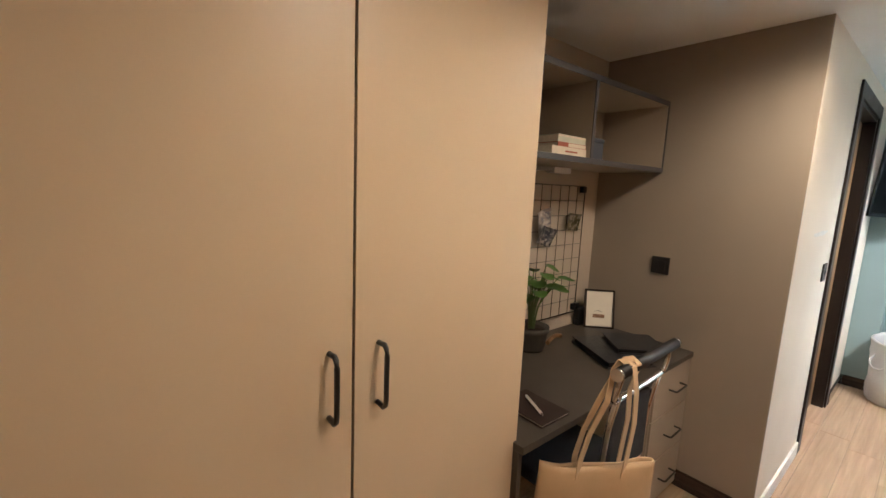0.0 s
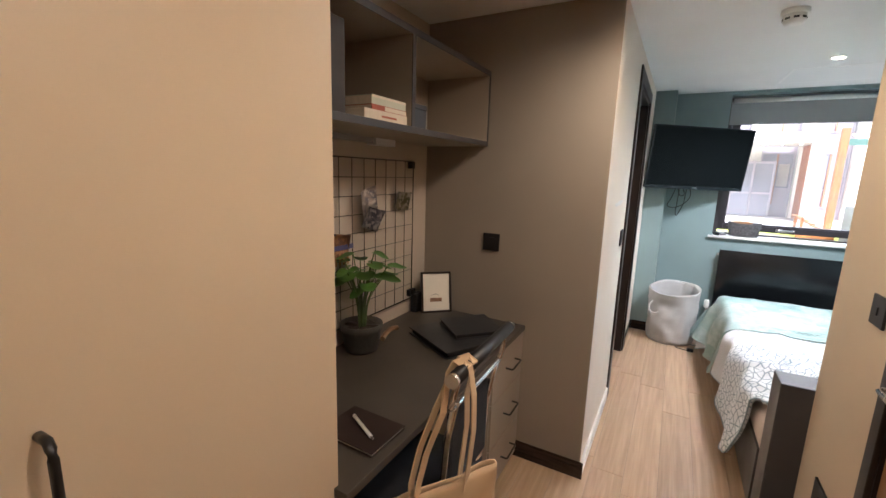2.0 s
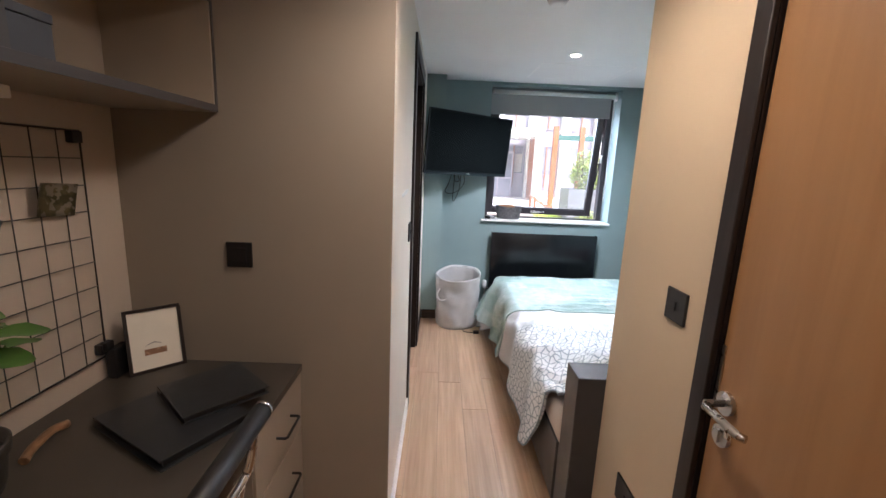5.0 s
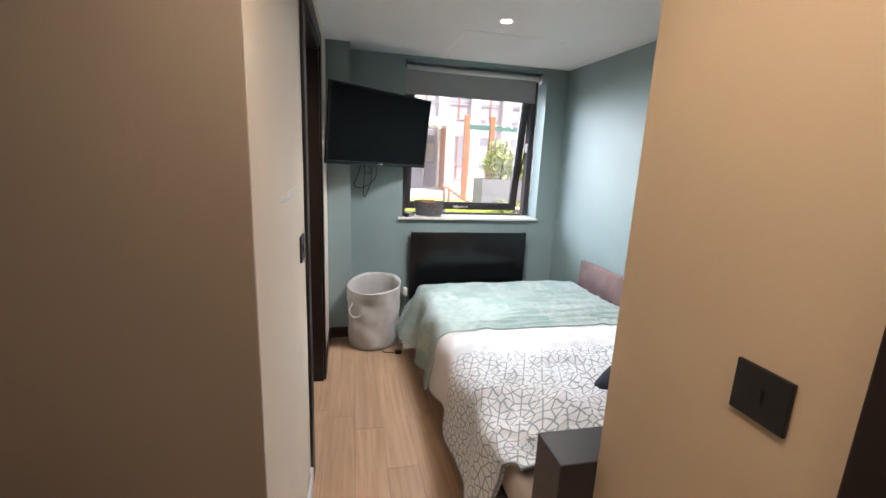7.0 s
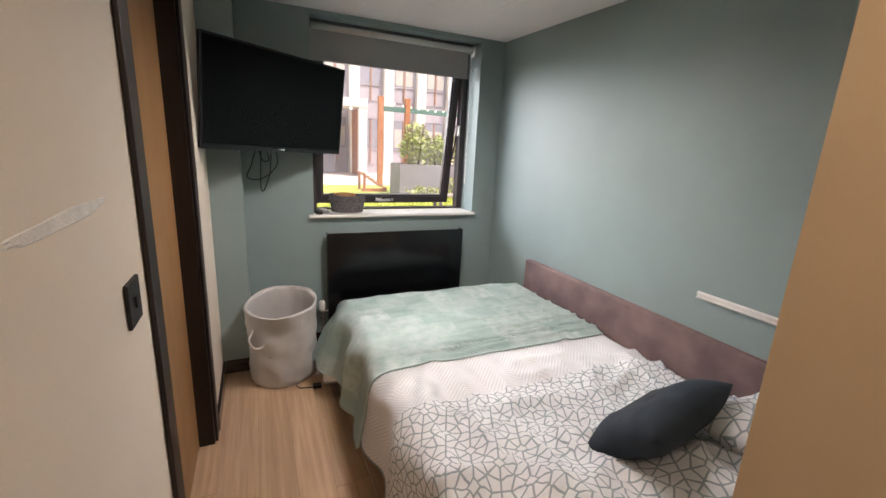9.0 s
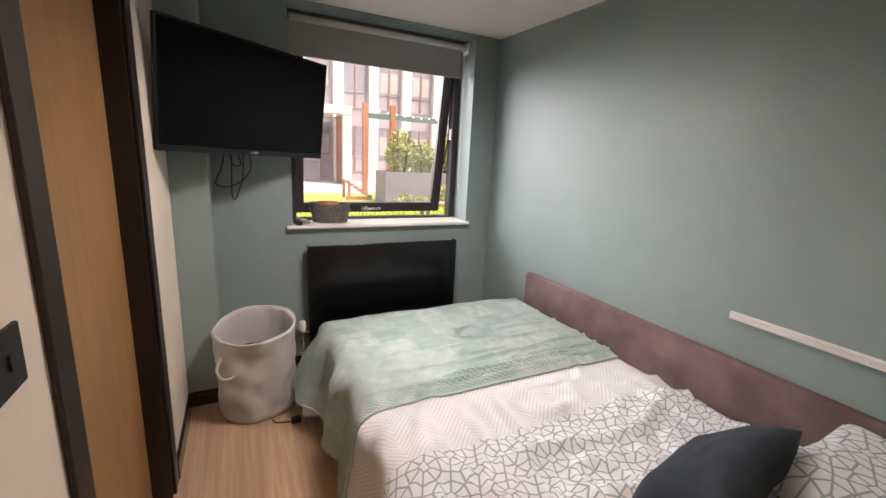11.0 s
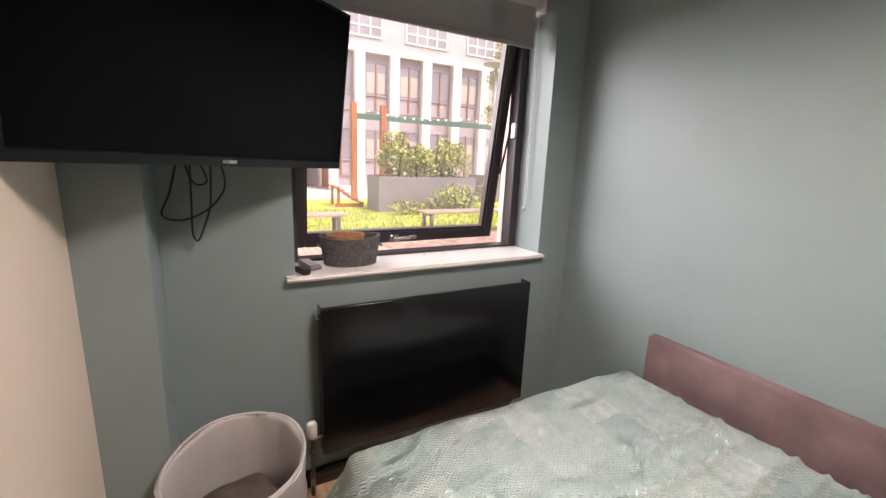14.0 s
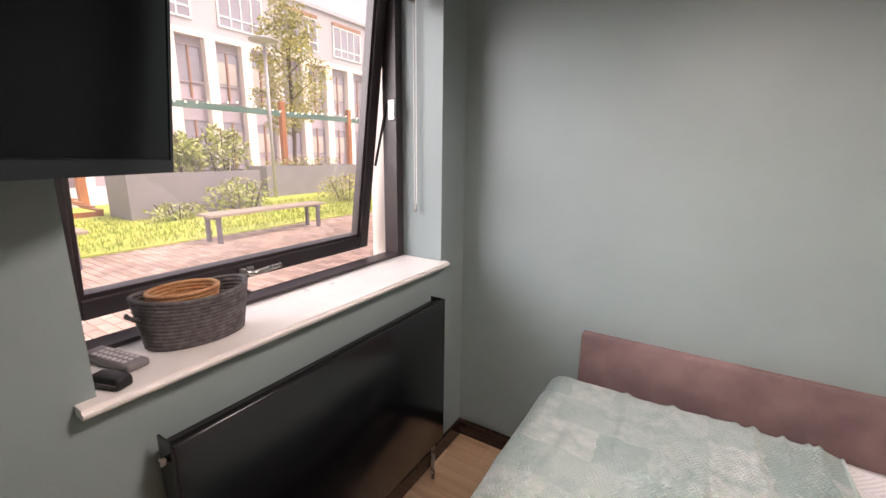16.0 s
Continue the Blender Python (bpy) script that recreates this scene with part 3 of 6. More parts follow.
def cloth(x0, x1, hang0, hang1, xe, drop, lift, nx, ny, folds, seed, side_out=0.10, thick=0.012, hem=None, bump=0.0, edges=None, crease=0.0):
    """Bedding spread over the mattress: x0..x1 along the bed, hang0 and hang1 how far it hangs over the near side at both ends, xe the far edge it turns down at, drop its length below."""
    bm = bmesh.new()
    uv = bm.loops.layers.uv.new("UVMap")
    grid, coord = [], {}
    top = 0.497 + lift
    ye = BY0 - 0.035
    for i in range(nx + 1):
        row = []
        u = x0 + (x1 + drop - x0) * i / nx
        for j in range(ny + 1):
            hang = hang0 + (hang1 - hang0) * smoothstep(x0, x1, u)
            if hem:
                hang = hem(u)
            span = hang + (ye - (BY1 + 0.03))
            w = -hang + span * j / ny                   # along the cloth: below zero it hangs over the near edge
            r = 0.075
            dn = max(0.0, -w)
            a = min(dn / r, math.pi / 2)
            y = ye + (r * math.sin(a) if dn > 0 else -w)
            z = top - (r * (1 - math.cos(a)) if dn > 0 else 0)
            if dn > r * math.pi / 2:
                rest = dn - r * math.pi / 2
                z -= rest
                y += side_out * rest * (1 + 2.2 * smoothstep(3.95, 4.4, u))
            x = u
            dx = max(0.0, u - (xe - 0.06))
            if dx > 0:
                b = min(dx / r, math.pi / 2)
                x = xe - 0.06 + r * math.sin(b)
                z2 = r * (1 - math.cos(b)) + max(0.0, dx - r * math.pi / 2)
                z = min(z, top - z2) - 0.25 * min(dn, z2)
                x += 0.06 * max(0.0, dx - r * math.pi / 2)
            p = Vector((u * 3.1, w * 3.1, seed))
            hangf = smoothstep(0.03, 0.16, dn)
            n1 = noise.noise(p) * 0.020 + noise.noise(p * 2.7) * 0.009 + noise.noise(p * 6.3) * 0.0035
            n1 *= 0.35 + 0.65 * smoothstep(3.6, 3.1, u)
            z += n1 * (1 - 0.7 * hangf) * folds
            ridge = abs(noise.noise(Vector((u * 1.5 + w * 2.3, u * 3.5 - w * 0.8, seed + 5))))
            z += max(0.0, 0.16 - ridge) * 0.11 * folds * (1 - hangf) * (0.4 + 0.6 * smoothstep(3.6, 3.1, u))
            head = smoothstep(2.85, 2.45, u) if u < 2.85 else 0.0
            if bump:
                loose = smoothstep(3.5, 3.0, u)
                for q, (fu, fw) in enumerate(((2.2, 5.2), (5.0, 6.5))):
                    wr = abs(noise.noise(Vector((u * fu + w * fw * 0.55, w * fw - u * fu * 0.9, seed + 9 + q))))
                    z += (0.024 - 0.010 * q) * max(0.0, 1 - wr / 0.17) ** 1.5 * loose * (1 - 0.4 * hangf)
                z += (bump * (1 - hangf) * smoothstep(0.0, 0.25, w) + 0.03 * (1 - hangf) * math.sin(9 * u + 6 * w + 2 * noise.noise(p))) * head
                fold_line = u - (2.75 - 0.35 * (w - 0.55))
                z += 0.040 * math.exp(-(fold_line / 0.045) ** 2) * smoothstep(0.05, 0.4, w) * (1 - hangf)
            y += hangf * folds * (0.020 * math.sin(u * 17 + 2.2 * noise.noise(Vector((u * 2, 0, seed)))) + 0.015 * noise.noise(p * 1.4))
            if crease:
                # long wrinkles running across the bed, close together near the front edge, and a slack belly on the hanging side
                for k, (cu, cw, ch) in enumerate(((3.475, 0.010, 0.009), (3.505, 0.009, 0.011), (3.545, 0.012, 0.013), (3.585, 0.010, 0.009), (3.64, 0.014, 0.012), (3.70, 0.012, 0.008), (3.78, 0.016, 0.010), (3.90, 0.014, 0.006), (4.03, 0.014, 0.006))):
                    du = u - cu - 0.07 * (w - 0.6) * (0.5 - 0.2 * (k % 4)) - 0.025 * noise.noise(Vector((w * 3.4, k * 7.7, seed)))
                    reach = smoothstep(-0.15, 0.35, noise.noise(Vector((k * 3.3, w * 2.4, 1.0))) + 0.35 * smoothstep(0.1, 0.8, w) - 0.05)
                    z += 1.5 * crease * ch * math.exp(-(du / cw) ** 2) * (1 - hangf) * reach * smoothstep(0.02, 0.2, w)
                y += hangf * crease * 0.016 * abs(math.sin(u * 13 + 1.4 * noise.noise(Vector((u * 3, w * 2, seed)))))
                z += 0.0035 * crease * abs(noise.noise(Vector((u * 14, w * 9, seed + 3)))) * (1 - hangf)
            if lift > 0.02:
                z -= (lift - 0.018) * smoothstep(x0 + 0.05, x0, u) * (1 - hangf)
            z = max(z, 0.012 + lift)
            v = bm.verts.new((x, y, z))
            coord[v] = (u, w)
            row.append(v)
        grid.append(row)
    if edges is not None:
        for name_, line in (("head", [r.co.copy() for r in grid[0]]), ("hem", [row[0].co.copy() for row in grid])):
            edges[name_] = line
    for i in range(nx):
        for j in range(ny):
            f = bm.faces.new((grid[i][j], grid[i][j + 1], grid[i + 1][j + 1], grid[i + 1][j]))
            f.smooth = True
            for lp in f.loops:
                lp[uv].uv = coord[lp.vert]
    bmesh.ops.recalc_face_normals(bm, faces=bm.faces)
    if sum(f.normal.z for f in bm.faces) < 0:
        bmesh.ops.reverse_faces(bm, faces=bm.faces)
    bmesh.ops.solidify(bm, geom=bm.faces[:], thickness=thick)
    for f in bm.faces:
        f.smooth = True
    return bm


def printed_cloth(name):
    """White cotton with slate polygon lines towards the bed head and a pale chevron towards the foot."""
    m = mat(name, (0.70, 0.725, 0.755), 0.85, vary=0.06, scale=8)
    n, l = m.node_tree.nodes, m.node_tree.links
    b = n["Principled BSDF"]
    base = b.inputs["Base Color"].links[0].from_socket
    uvn = n.new("ShaderNodeTexCoord")
    sep = n.new("ShaderNodeSeparateXYZ")
    l.new(uvn.outputs["UV"], sep.inputs[0])

    def math_node(op, a, bb=None, c=None):
        q = n.new("ShaderNodeMath")
        q.operation = op
        for i, v in enumerate((a, bb, c)):
            if v is None:
                continue
            if isinstance(v, (int, float)):
                q.inputs[i].default_value = v
            else:
                l.new(v, q.inputs[i])
        return q.outputs[0]

    warp = n.new("ShaderNodeTexNoise")
    warp.inputs["Scale"].default_value = 5.0
    l.new(uvn.outputs["UV"], warp.inputs["Vector"])
    wv = math_node("MULTIPLY", math_node("SUBTRACT", warp.outputs["Fac"], 0.5), 0.16)
    c, s_ = 8.8 * math.cos(0.35), 8.8 * math.sin(0.35)
    px = math_node("ADD", math_node("SUBTRACT", math_node("MULTIPLY", sep.outputs[0], c), math_node("MULTIPLY", sep.outputs[1], s_)), wv)
    py = math_node("ADD", math_node("ADD", math_node("MULTIPLY", sep.outputs[0], s_), math_node("MULTIPLY", sep.outputs[1], c)), wv)
    ax = math_node("ABSOLUTE", math_node("SUBTRACT", math_node("FRACT", px), 0.5))
    ay = math_node("ABSOLUTE", math_node("SUBTRACT", math_node("FRACT", py), 0.5))
    big = math_node("MAXIMUM", ax, ay)
    small = math_node("MINIMUM", ax, ay)
    spokes = math_node("LESS_THAN", math_node("MINIMUM", small, math_node("MULTIPLY", math_node("SUBTRACT", big, small), 0.7)), 0.024)
    outer = math_node("LESS_THAN", math_node("ABSOLUTE", math_node("SUBTRACT", math_node("ADD", big, math_node("MULTIPLY", small, 0.42)), 0.47)), 0.026)
    ring_ = math_node("LESS_THAN", math_node("ABSOLUTE", math_node("SUBTRACT", big, 0.12)), 0.024)
    hollow = math_node("GREATER_THAN", big, 0.10)
    lines = math_node("MULTIPLY", math_node("MAXIMUM", math_node("MAXIMUM", spokes, outer), ring_), hollow)
    zone = math_node("LESS_THAN", sep.outputs[0], 3.15)
    slate = math_node("MULTIPLY", math_node("MULTIPLY", lines, zone), 0.75)
    zig = math_node("ABSOLUTE", math_node("SUBTRACT", math_node("FRACT", math_node("MULTIPLY", sep.outputs[1], 6.0)), 0.5))
    stripe = math_node("LESS_THAN", math_node("FRACT", math_node("ADD", math_node("MULTIPLY", sep.outputs[0], 48.0), math_node("MULTIPLY", zig, 9.0))), 0.42)
    pale = math_node("MULTIPLY", math_node("MULTIPLY", stripe, math_node("SUBTRACT", 1.0, zone)), 0.6)
    m1, m2 = n.new("ShaderNodeMix"), n.new("ShaderNodeMix")
    m1.data_type = m2.data_type = "RGBA"
    m1.inputs["B"].default_value, m2.inputs["B"].default_value = (0.15, 0.22, 0.265, 1), (0.50, 0.505, 0.53, 1)
    l.new(base, m1.inputs["A"])
    l.new(slate, m1.inputs["Factor"])
    l.new(m1.outputs["Result"], m2.inputs["A"])
    l.new(pale, m2.inputs["Factor"])
    l.new(m2.outputs["Result"], b.inputs["Base Color"])
    return m


def knit(name):
    """Soft plush throw: squares of pale mint and sage, with herringbone ribs and seams between the squares."""
    m = mat(name, (0.31, 0.445, 0.43), 0.92, scale=9, other=(0.40, 0.525, 0.51), spread=(0.34, 0.7))
    n, l = m.node_tree.nodes, m.node_tree.links
    b = n["Principled BSDF"]
    uvn = n.new("ShaderNodeTexCoord")
    sep = n.new("ShaderNodeSeparateXYZ")
    l.new(uvn.outputs["UV"], sep.inputs[0])

    def mn(op, a, bb=None):
        q = n.new("ShaderNodeMath")
        q.operation = op
        for i, v in enumerate((a, bb)):
            if isinstance(v, (int, float)):
                q.inputs[i].default_value = v
            elif v is not None:
                l.new(v, q.inputs[i])
        return q.outputs[0]

    drift = n.new("ShaderNodeTexNoise")
    drift.inputs["Scale"].default_value, drift.inputs["Detail"].default_value = 14, 3
    l.new(uvn.outputs["UV"], drift.inputs["Vector"])
    shift = mn("MULTIPLY", mn("SUBTRACT", drift.outputs["Fac"], 0.5), 0.35)
    u, v = mn("ADD", mn("MULTIPLY", sep.outputs[0], 6.6), shift), mn("ADD", mn("MULTIPLY", sep.outputs[1], 6.6), shift)
    cell = n.new("ShaderNodeCombineXYZ")
    l.new(mn("FLOOR", u), cell.inputs[0])
    l.new(mn("FLOOR", v), cell.inputs[1])
    rnd = n.new("ShaderNodeTexWhiteNoise")
    l.new(cell.outputs[0], rnd.inputs["Vector"])
    worn = n.new("ShaderNodeTexNoise")
    worn.inputs["Scale"].default_value, worn.inputs["Detail"].default_value = 22, 4
    l.new(uvn.outputs["UV"], worn.inputs["Vector"])
    tone = mn("MULTIPLY", mn("POWER", rnd.outputs["Value"], 1.3), mn("SUBTRACT", mn("MULTIPLY", worn.outputs["Fac"], 2.6), 0.7))
    mx = n.new("ShaderNodeMix")
    mx.data_type = "RGBA"
    mx.clamp_factor = True
    mx.inputs["B"].default_value = (0.57, 0.655, 0.64, 1)
    l.new(b.inputs["Base Color"].links[0].from_socket, mx.inputs["A"])
    l.new(tone, mx.inputs["Factor"])
    l.new(mx.outputs["Result"], b.inputs["Base Color"])
    zig = mn("ABSOLUTE", mn("SUBTRACT", mn("FRACT", mn("MULTIPLY", sep.outputs[1], 34.0)), 0.5))
    rib = mn("SINE", mn("MULTIPLY", mn("ADD", mn("ADD", mn("MULTIPLY", sep.outputs[0], 78.0), mn("MULTIPLY", zig, 1.9)), mn("MULTIPLY", worn.outputs["Fac"], 0.9)), 6.283))
    valley = mn("LESS_THAN", mn("MINIMUM", mn("ABSOLUTE", mn("SUBTRACT", mn("FRACT", u), 0.5)), mn("ABSOLUTE", mn("SUBTRACT", mn("FRACT", v), 0.5))), 0.03)
    height = mn("SUBTRACT", mn("MULTIPLY", rib, mn("ADD", worn.outputs["Fac"], 0.1)), valley)
    ns = n.new("ShaderNodeTexNoise")
    ns.inputs["Scale"].default_value = 240
    l.new(uvn.outputs["UV"], ns.inputs["Vector"])
    b1, b2 = n.new("ShaderNodeBump"), n.new("ShaderNodeBump")
    b1.inputs["Strength"].default_value, b1.inputs["Distance"].default_value = 0.9, 0.0032
    b2.inputs["Strength"].default_value, b2.inputs["Distance"].default_value = 0.9, 0.004
    l.new(height, b1.inputs["Height"])
    l.new(ns.outputs["Fac"], b2.inputs["Height"])
    l.new(b1.outputs[0], b2.inputs["Normal"])
    l.new(b2.outputs[0], b.inputs["Normal"])
    return m


PRINT = printed_cloth("printed_duvet_cotton")
KNIT = knit("sage_throw_knit")
duvet_edge, throw_edge = {}, {}
dv = thing("duvet", "white duvet with grey geometric print spread over the bed", "duvet", (3.3, -0.95, 0.49))
part("cover", cloth(2.36, 4.30, 0.30, 0.36, 4.33, 0.16, 0.012, 120, 84, 1.0, 3.0, hem=lambda u: 0.04 + 0.42 * smoothstep(2.38, 2.60, u) - 0.09 * smoothstep(2.6, 3.3, u) + 0.14 * smoothstep(3.9, 4.25, u), bump=0.10, edges=duvet_edge), PRINT, dv, "printed cotton cover")
for line in duvet_edge.values():
    part("seam", TU(line, 0.004, 6), PRINT, dv)
tw = thing("throw", "sage green knitted throw across the bed foot", "throw blanket", (3.9, -0.95, 0.52))
part("knit_panel", cloth(3.435, 4.30, 0.40, 0.42, 4.34, 0.30, 0.028, 230, 130, 1.0, 3.0, side_out=0.15, thick=0.012, edges=throw_edge, crease=1.0), KNIT, tw, "ribbed knit")
for line in throw_edge.values():
    part("hem", TU(line, 0.0055, 7), KNIT, tw, "rolled knit hem")


def cushion(name, centre, lx, ly, th, turn, material, label, seed):
    bm = bmesh.new()
    N = 22
    for s in (1, -1):
        g = []
        for i in range(N + 1):
            row = []
            for j in range(N + 1):
                u, v = 2 * i / N - 1, 2 * j / N - 1
                h = max(0.0, (1 - u ** 4) * (1 - v ** 4)) ** 0.55
                pin = 1 - 0.10 * (1 - abs(u)) * v * v - 0.0
                pin2 = 1 - 0.10 * (1 - abs(v)) * u * u
                z = s * (th / 2 * h + (0.008 * noise.noise(Vector((u * 3, v * 3, seed))) * h))
                row.append(bm.verts.new((u * lx / 2 * pin2, v * ly / 2 * pin, z)))
            g.append(row)
        for i in range(N):
            for j in range(N):
                bm.faces.new((g[i][j], g[i + 1][j], g[i + 1][j + 1], g[i][j + 1]) if s > 0 else (g[i][j], g[i][j + 1], g[i + 1][j + 1], g[i + 1][j])).smooth = True
    bmesh.ops.remove_doubles(bm, verts=bm.verts, dist=0.0008)
    uv = bm.loops.layers.uv.new("UVMap")
    for f in bm.faces:
        for lp in f.loops:
            lp[uv].uv = (lp.vert.co.x + 1.2, lp.vert.co.y)
    bm.transform(Matrix.Translation(centre) @ turn)
    return solid(name, bm, material, label, name.split("_")[-1])


def rot(x, y, z):
    return Euler([radians(a) for a in (x, y, z)]).to_matrix().to_4x4()


cushion("navy_cushion", (2.65, -1.0, 0.655), 0.30, 0.42, 0.14, rot(-9, 44, 2), NAVY, "dark navy square cushion lying on the duvet", 1.0)
cushion("pillow", (2.44, -1.33, 0.66), 0.34, 0.50, 0.14, rot(0, -8, 0), PRINT, "pillow in a grey geometric print cover at the bed head", 2.0)

hp = thing("wall_headboard", "mauve velvet upholstered panel along the wall beside the bed", "headboard", (3.2, -1.64, 0.3))
part("cushion_panel", B((2.25, 4.25, YB + 0.019, YB + 0.05, 0.30, 0.716), bevel=0.014, seg=3), MAUVE, hp, "padded velvet front", True)
part("back_board", B((2.252, 4.248, YB + 0.001, YB + 0.0185, 0.302, 0.714), bevel=0.003), MAUVE, hp)
part("piping", TU([(2.26, YB + 0.022, 0.7145), (4.24, YB + 0.022, 0.7145)], 0.004, 6), MAUVE, hp, "stitched top seam")
part("piping", TU([(4.2485, YB + 0.022, 0.31), (4.2485, YB + 0.022, 0.706)], 0.004, 6), MAUVE, hp)
tk = thing("cable_trunking", "white plastic cable trunking on the teal wall", "trunking", (2.6, YB, 0.85))
part("channel", B((2.2, 3.02, YB + 0.0005, YB + 0.008, 0.863, 0.893), bevel=0.001), TRIM_WHITE, tk)
part("cover", B((2.2, 3.016, YB + 0.0085, YB + 0.018, 0.866, 0.872), (2.2, 3.016, YB + 0.0085, YB + 0.018, 0.884, 0.890)), TRIM_WHITE, tk)

# ---------------------------------------------------------------- laundry hamper
HX, HY, HR = 4.478, 0.010, 0.195


def sag(a, z):
    k = z / 0.487
    return 0.008 * math.sin(3 * a + 5 * z) * k + 0.014 * noise.noise(Vector((math.cos(a) * 2.5, math.sin(a) * 2.5, z * 9))) + 0.006 * noise.noise(Vector((math.cos(a) * 7, math.sin(a) * 7, z * 22))), (0.028 * math.cos(a) - 0.012 * math.sin(a) + 0.004 * math.sin(4 * a)) * k


hm = thing("laundry_hamper", "round white cloth laundry hamper standing on the floor", "hamper", (HX, HY, 0))
part("bag", lathe([(HR - 0.012, 0.001), (HR - 0.003, 0.01)] + [(HR + 0.008 * k / 20, 0.02 + 0.458 * k / 20) for k in range(1, 21)] + [(HR + 0.009, 0.487), (HR - 0.002, 0.485)] + [(HR - 0.006 - 0.002 * k, 0.47 - 0.41 * k / 6) for k in range(7)], HX, HY, 48, sag), LINEN, hm, "", True)
ring = [(HX + (HR + 0.007) * math.cos(a), HY + (HR + 0.007) * math.sin(a), 0.485 + sag(a, 0.487)[1]) for a in [2 * math.pi * k / 40 for k in range(40)]]
part("rim", TU(ring, 0.006, 8, closed=True), LINEN, hm)
part("handle", TU([(HX - 0.12, HY + 0.155, 0.385), (HX - 0.145, HY + 0.19, 0.325), (HX - 0.16, HY + 0.17, 0.275), (HX - 0.165, HY + 0.12, 0.275), (HX - 0.16, HY + 0.10, 0.325), (HX - 0.155, HY + 0.11, 0.375)], 0.007, 8, smooth_steps=5), LINEN, hm, "cloth carrying handle")

fc = thing("floor_cable", "black charging cable with a plug lying on the floor", "cable", (4.24, -0.14, 0))
part("cable", TU([(4.290, -0.045, 0.0045), (4.258, -0.06, 0.0045), (4.248, -0.09, 0.0045), (4.236, -0.135, 0.006)], 0.0035, 6, smooth_steps=5), BLACK_PLASTIC, fc)
part("plug", B((4.215, 4.252, -0.185, -0.135, 0.001, 0.026), bevel=0.006), BLACK_PLASTIC, fc, "black moulded plug")

CLOTHES = mat("taupe_jersey", (0.11, 0.085, 0.08), 0.9, vary=0.4, scale=14, bump=0.4, bump_scale=120)
cushion("laundry_bundle", (HX, HY, 0.205), 0.29, 0.29, 0.30, rot(6, -4, 20), CLOTHES, "crumpled taupe laundry lying in the hamper", 6.0)

# ---------------------------------------------------------------- ceiling lights
def downlight(x, y, z, power, color, spread=150, soft_edge=0.9, radius=0.06, name="downlight"):
    d = thing(name, "recessed round downlight in the white ceiling", "ceiling light", (x, y, z), "downlights")
    part("trim_ring", lathe([(0.030, z - 0.0005), (0.030, z - 0.003), (0.040, z - 0.005), (0.043, z - 0.0005)], x, y, 28), TRIM_WHITE, d, "", True)
    part("lens", lathe([(0.001, z - 0.0012), (0.0295, z - 0.0012), (0.0295, z - 0.0022), (0.001, z - 0.0022)], x, y, 24), LENS, d, "glowing lens")
    lamp = new("lamp", bpy.data.lights.new("lamp", "SPOT"))
    lamp.data.energy, lamp.data.color, lamp.data.spot_size, lamp.data.spot_blend, lamp.data.shadow_soft_size = power, color, radians(spread), soft_edge, radius
    lamp.matrix_world = look((x, y, z - 0.02), (x, y, 0))
    return d


LENS = glow("lamp_lens", (1.0, 0.86, 0.66), 14.0)
downlight(0.58, -0.06, 2.195, 9.0, (1.0, 0.79, 0.57), 170, 0.75, 0.12)
downlight(1.76, 0.10, 2.195, 12, (1.0, 0.77, 0.54), 170, 0.72, 0.12)
downlight(3.75, -0.67, 2.2265, 66, (1.0, 0.95, 0.90), 164, 0.9, 0.2)

# ---------------------------------------------------------------- wardrobe
wd = thing("wardrobe", "tall beige laminate wardrobe with two doors", "wardrobe", (0.33, 1.0, 0))
WX0, WX1, WY = -0.40, 0.853, 0.722
part("carcass", B((WX0, WX0 + 0.018, WY + 0.02, YN - 0.002, 0, 2.184), (WX1 - 0.018, WX1, WY + 0.0195, YN - 0.002, 0, 2.184), (WX0 + 0.018, WX1 - 0.018, YN - 0.02, YN - 0.002, 0, 2.184), (WX0 + 0.018, WX1 - 0.018, WY + 0.02, YN - 0.02, 2.166, 2.184), (WX0 + 0.018, WX1 - 0.018, WY + 0.03, WY + 0.048, 0, 0.08)), LAMINATE, wd)
for k, (a, b, hx) in enumerate(((-0.40, 0.3155, 0.265), (0.3215, 0.869, 0.377))):
    d = part("door", B((a, b, WY, WY + 0.018, 0.085, 2.165), bevel=0.0012), LAMINATE, wd)
    part("handle", TU([(hx, WY, 1.141), (hx, WY - 0.026, 1.143), (hx, WY - 0.034, 1.135), (hx, WY - 0.036, 1.123), (hx, WY - 0.036, 1.023), (hx, WY - 0.034, 1.011), (hx, WY - 0.026, 1.003), (hx, WY, 1.005)], 0.0058, 10), BLACK_METAL, d, "black bar handle", True)
solid("wardrobe_filler", B((-1.18, WX0 - 0.001, WY + 0.002, WY + 0.02, 0, 2.184)), LAMINATE, "beige laminate filler panel beside the wardrobe", "panel", "structure")

